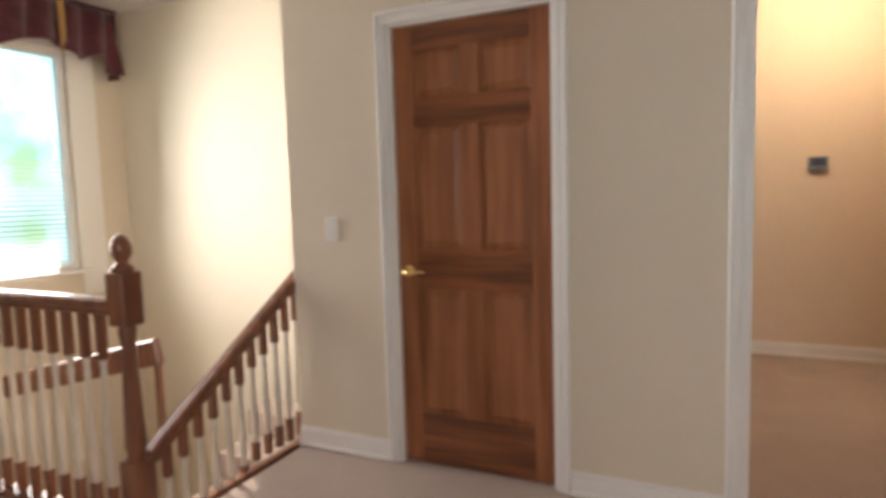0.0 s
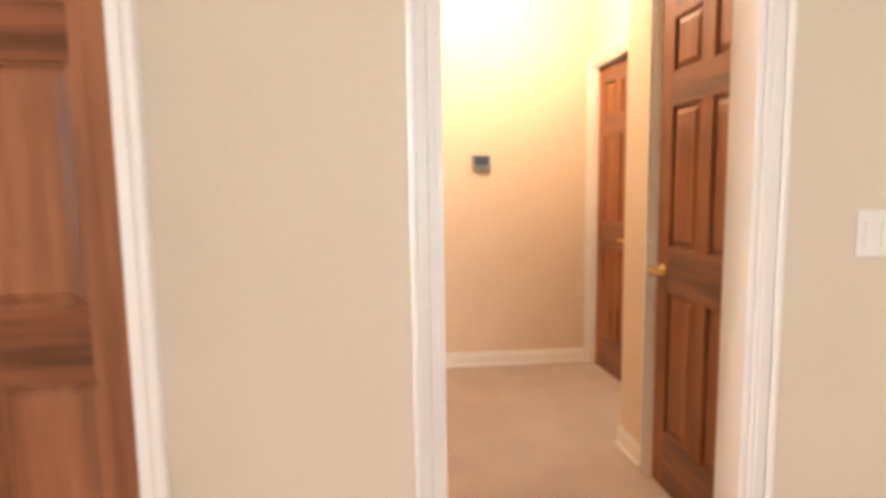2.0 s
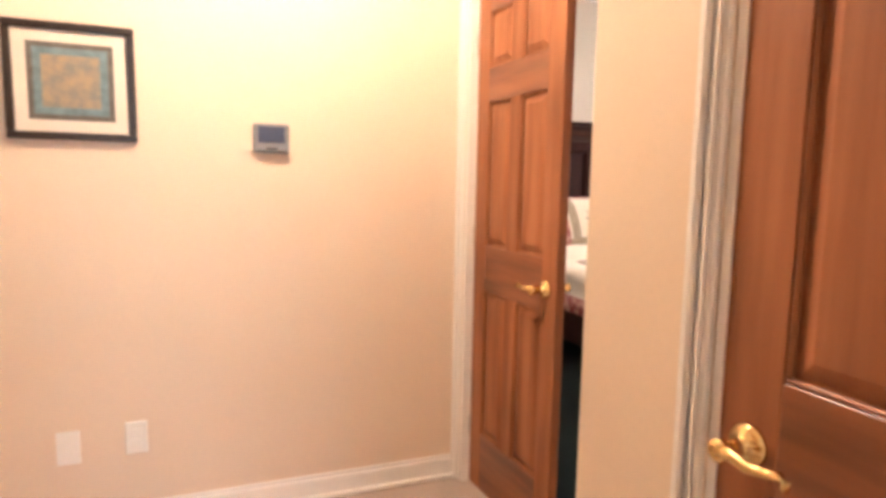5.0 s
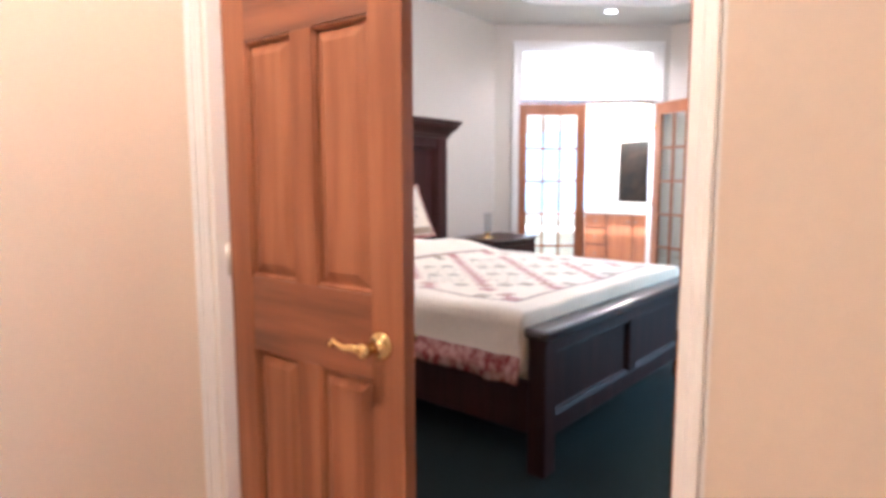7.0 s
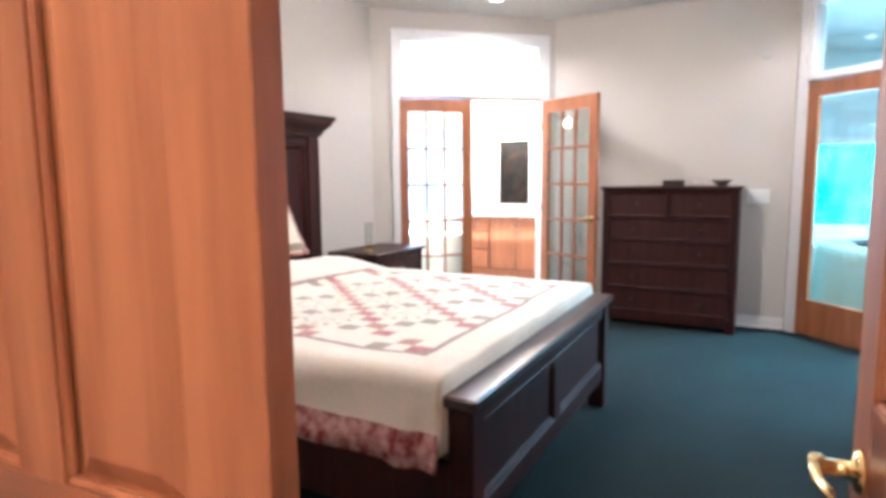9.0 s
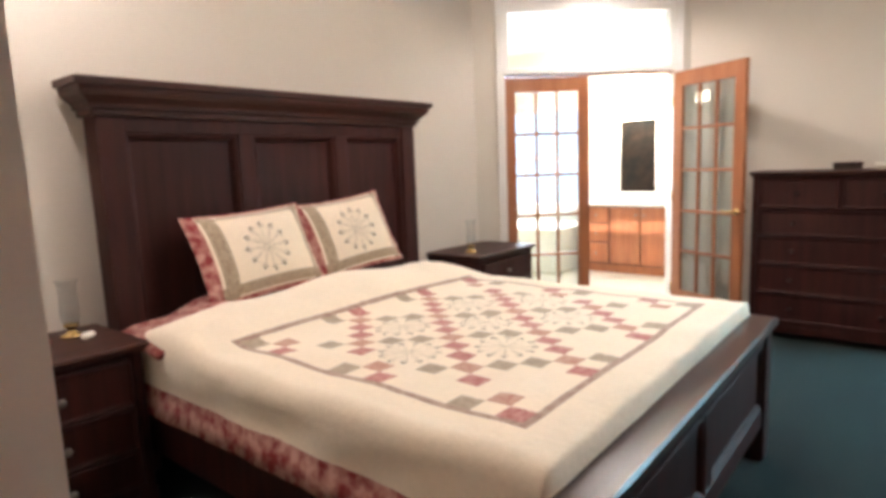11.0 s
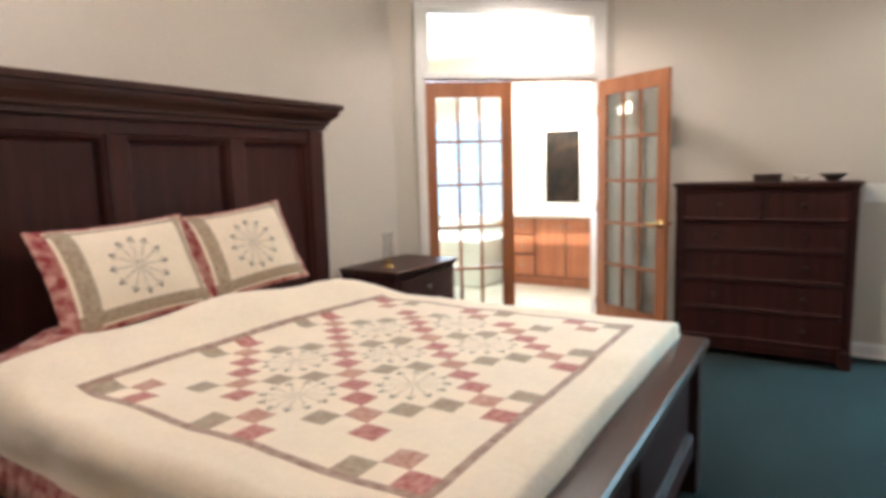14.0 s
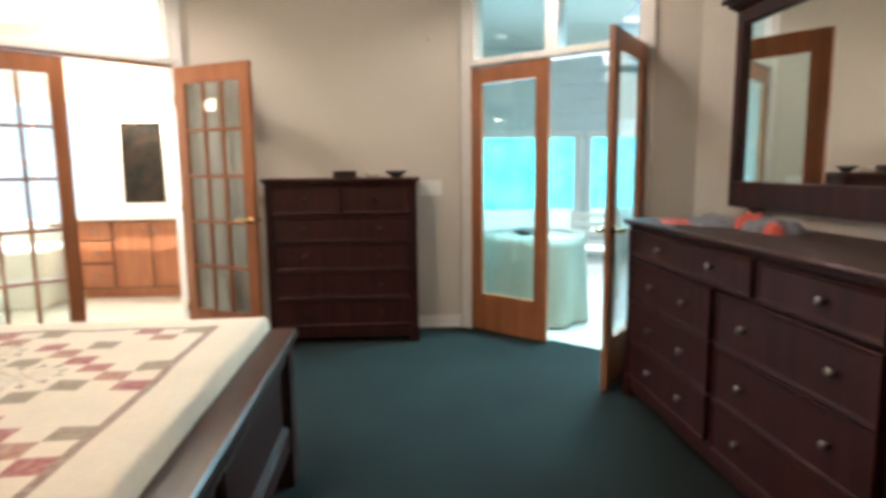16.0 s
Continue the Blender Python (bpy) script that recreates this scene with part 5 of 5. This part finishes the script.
for lo, hi in (((-0.27, -0.485), (-0.22, 0.485)), ((0.22, -0.485), (0.27, 0.485)), ((-0.22, 0.435), (0.22, 0.485)), ((-0.22, -0.485), (0.22, -0.435))):
    one("frame", (lo[0], -0.025, lo[1]), (hi[0], 0, hi[1]), "counter", bp, 0.004)
one("print", (-0.22, -0.012, -0.435), (0.22, -0.004, 0.435), "painting", bp)


def light_bar(label, m):
    """Three lit globes on a brass bar."""
    lb = thing("vanity_light", label, "wall lamp", m)
    one("bar", (-0.26, -0.04, -0.04), (0.26, 0, 0.04), "brass", lb, 0.008)
    for x in (-0.18, 0.0, 0.18):
        bm = bmesh.new()
        lathe(bm, [(0.018, -0.068), (0.050, -0.048), (0.068, 0.0), (0.050, 0.048), (0.018, 0.068)], (x, -0.095, 0.0), 18)
        part("globe", bm, "bulbglow", lb).visible_shadow = False


light_bar("lit three-globe light bar over the vanity", pose(BX, 7.14, 2.02, 0, 0, -90))
light_bar("lit three-globe light bar on the unseen pale wall closing the bathroom", pose(5.0, 8.95, 2.09, 0, 0, 90))
o = thing("tumbler", "small glass tumbler on the bathroom counter", "glass", pose(BX - 0.32, 7.50, 0.84))
bm = bmesh.new()
lathe(bm, [(0.03, 0), (0.036, 0.10), (0.032, 0.10), (0.027, 0.006)], n=16)
part("cup", bm, "counter", o)
tub = thing("bathtub", "white tub surround under the bathroom window", "bathtub", pose(BX - 0.95, 7.75, 0))
one("surround", (0, 0, 0), (0.94, 2.1, 0.55), "wall_white", tub, 0.02)

# ---- sunroom ----
wall("wall_sunroom_east", (10.3, 3.85), (10.3, -1.0), 0.1, -0.02, 2.95, "teal", [(0.15, 2.11, 0.25, 1.76), (2.28, 3.48, 0.25, 1.76), (3.58, 4.7, 0.25, 1.76)], "unseen pale blue wall closing the sunroom with wide windows")
# north, south and west walls are unseen, added to close the sunroom
wall("wall_sunroom_north", (EB + 0.1, 3.85), (10.3, 3.85), 0.1, -0.02, 2.95, "teal", label="unseen pale blue wall closing the sunroom")
wall("wall_sunroom_south", (10.3, -1.0), (5.0, -1.0), 0.1, -0.02, 2.95, "teal", [(0.2, 1.8, 0.25, 1.76), (2.0, 3.6, 0.25, 1.76), (3.8, 5.1, 0.25, 1.76)], "unseen pale blue wall closing the sunroom with wide windows")
wall("wall_sunroom_west", (5.0, -1.0), (5.0, SB - 0.1), 0.1, -0.02, 2.95, "teal", label="unseen pale blue wall closing the sunroom")
mQ, _ = frame_of((10.3, 3.85), (10.3, -1.0))
for s, w in ((0.15, 1.96), (2.28, 1.20), (3.58, 1.12)):
    sash_window("window_sunroom", "wide white-framed sunroom window onto a turquoise garden", mQ @ Matrix.Translation((s, 0, 0)), w, 0.25, 1.76, [], glass="tintglass", w_trim=0.04, rail=False)
mR, _ = frame_of((10.3, -1.0), (5.0, -1.0))
for s in (0.2, 2.0, 3.8):
    sash_window("window_sunroom", "wide white-framed sunroom window onto a turquoise garden", mR @ Matrix.Translation((s, 0, 0)), 1.3, 0.25, 1.76, [], glass="tintglass", w_trim=0.04, rail=False)
bm = bmesh.new()
for k in range(5):
    bx(bm, (10.28, -1.0, 1.86 + k * 0.20), (10.30, 3.85, 2.052 + k * 0.20), 0.004)
tagged(part("siding_sunroom", bm, "teal"), "pale blue lap siding over the sunroom windows", kind="structure")
tagged(one("backdrop_garden", (52.0, -70, -3), (52.1, 60, 8), "pooltrees"), "blurred turquoise garden outside the sunroom", kind="structure")
tagged(one("backdrop_garden_south", (-20, -52.1, -3), (60, -52.0, 8), "pooltrees"), "blurred turquoise garden outside the sunroom", kind="structure")
tagged(one("ground_outside", (10.4, -52, -2.4), (52, 40, -2.3), "patio"), "sunlit pale patio outside the sunroom", kind="structure")


def draped_table(label, x, y, r, h):
    o = thing("table", label, "table", pose(x, y, 0))
    bm = bmesh.new()
    lathe(bm, [(0.05, 0), (0.05, h - 0.03), (r - 0.02, h - 0.028), (r - 0.02, h - 0.008)], n=20)
    part("pedestal_top", bm, "counter", o)
    c = thing("tablecloth", "pale green cloth hanging in folds to the floor", "tablecloth", pose(x, y, 0))
    bm = bmesh.new()
    n, rows = 72, []
    for j in range(9):
        f = j / 8
        rows.append([bm.verts.new(((r + 0.012 + f * 0.05 * (1 + math.sin(9 * a + 2 * f)) / 1.4) * math.cos(a), (r + 0.012 + f * 0.05 * (1 + math.sin(9 * a + 2 * f)) / 1.4) * math.sin(a), h * (1 - f) + 0.004)) for a in (2 * math.pi * k / n for k in range(n))])
    for a, b in zip(rows, rows[1:]):
        for k in range(n):
            bm.faces.new([a[k], a[(k + 1) % n], b[(k + 1) % n], b[k]]).smooth = True
    bm.faces.new(rows[0][::-1])
    part("cloth", bm, "cloth", c)


draped_table("round table under a pale green floor-length cloth", 6.63, 3.25, 0.42, 0.72)
o = thing("bowl", "dark shallow bowl on the sunroom table", "bowl", pose(6.45, 3.36, 0.728))
bm = bmesh.new()
lathe(bm, [(0.04, 0), (0.06, 0.01), (0.12, 0.05), (0.11, 0.05), (0.05, 0.016)], n=18)
part("bowl", bm, "grey", o)
ch = thing("patio_chair", "white slatted chair in the sunroom", "chair", pose(7.45, 2.42, 0, 0, 0, 70))
for x in (-0.22, 0.22):
    for y in (-0.22, 0.22):
        one("leg", (x - 0.018, y - 0.018, 0), (x + 0.018, y + 0.018, 0.44 if y < 0 else 0.86), "plastic", ch, 0.004)
one("seat", (-0.24, -0.24, 0.44), (0.24, 0.20, 0.465), "plastic", ch, 0.008)
for k in range(4):
    one("slat", (-0.20, 0.205, 0.52 + k * 0.09), (0.20, 0.235, 0.57 + k * 0.09), "plastic", ch, 0.004)
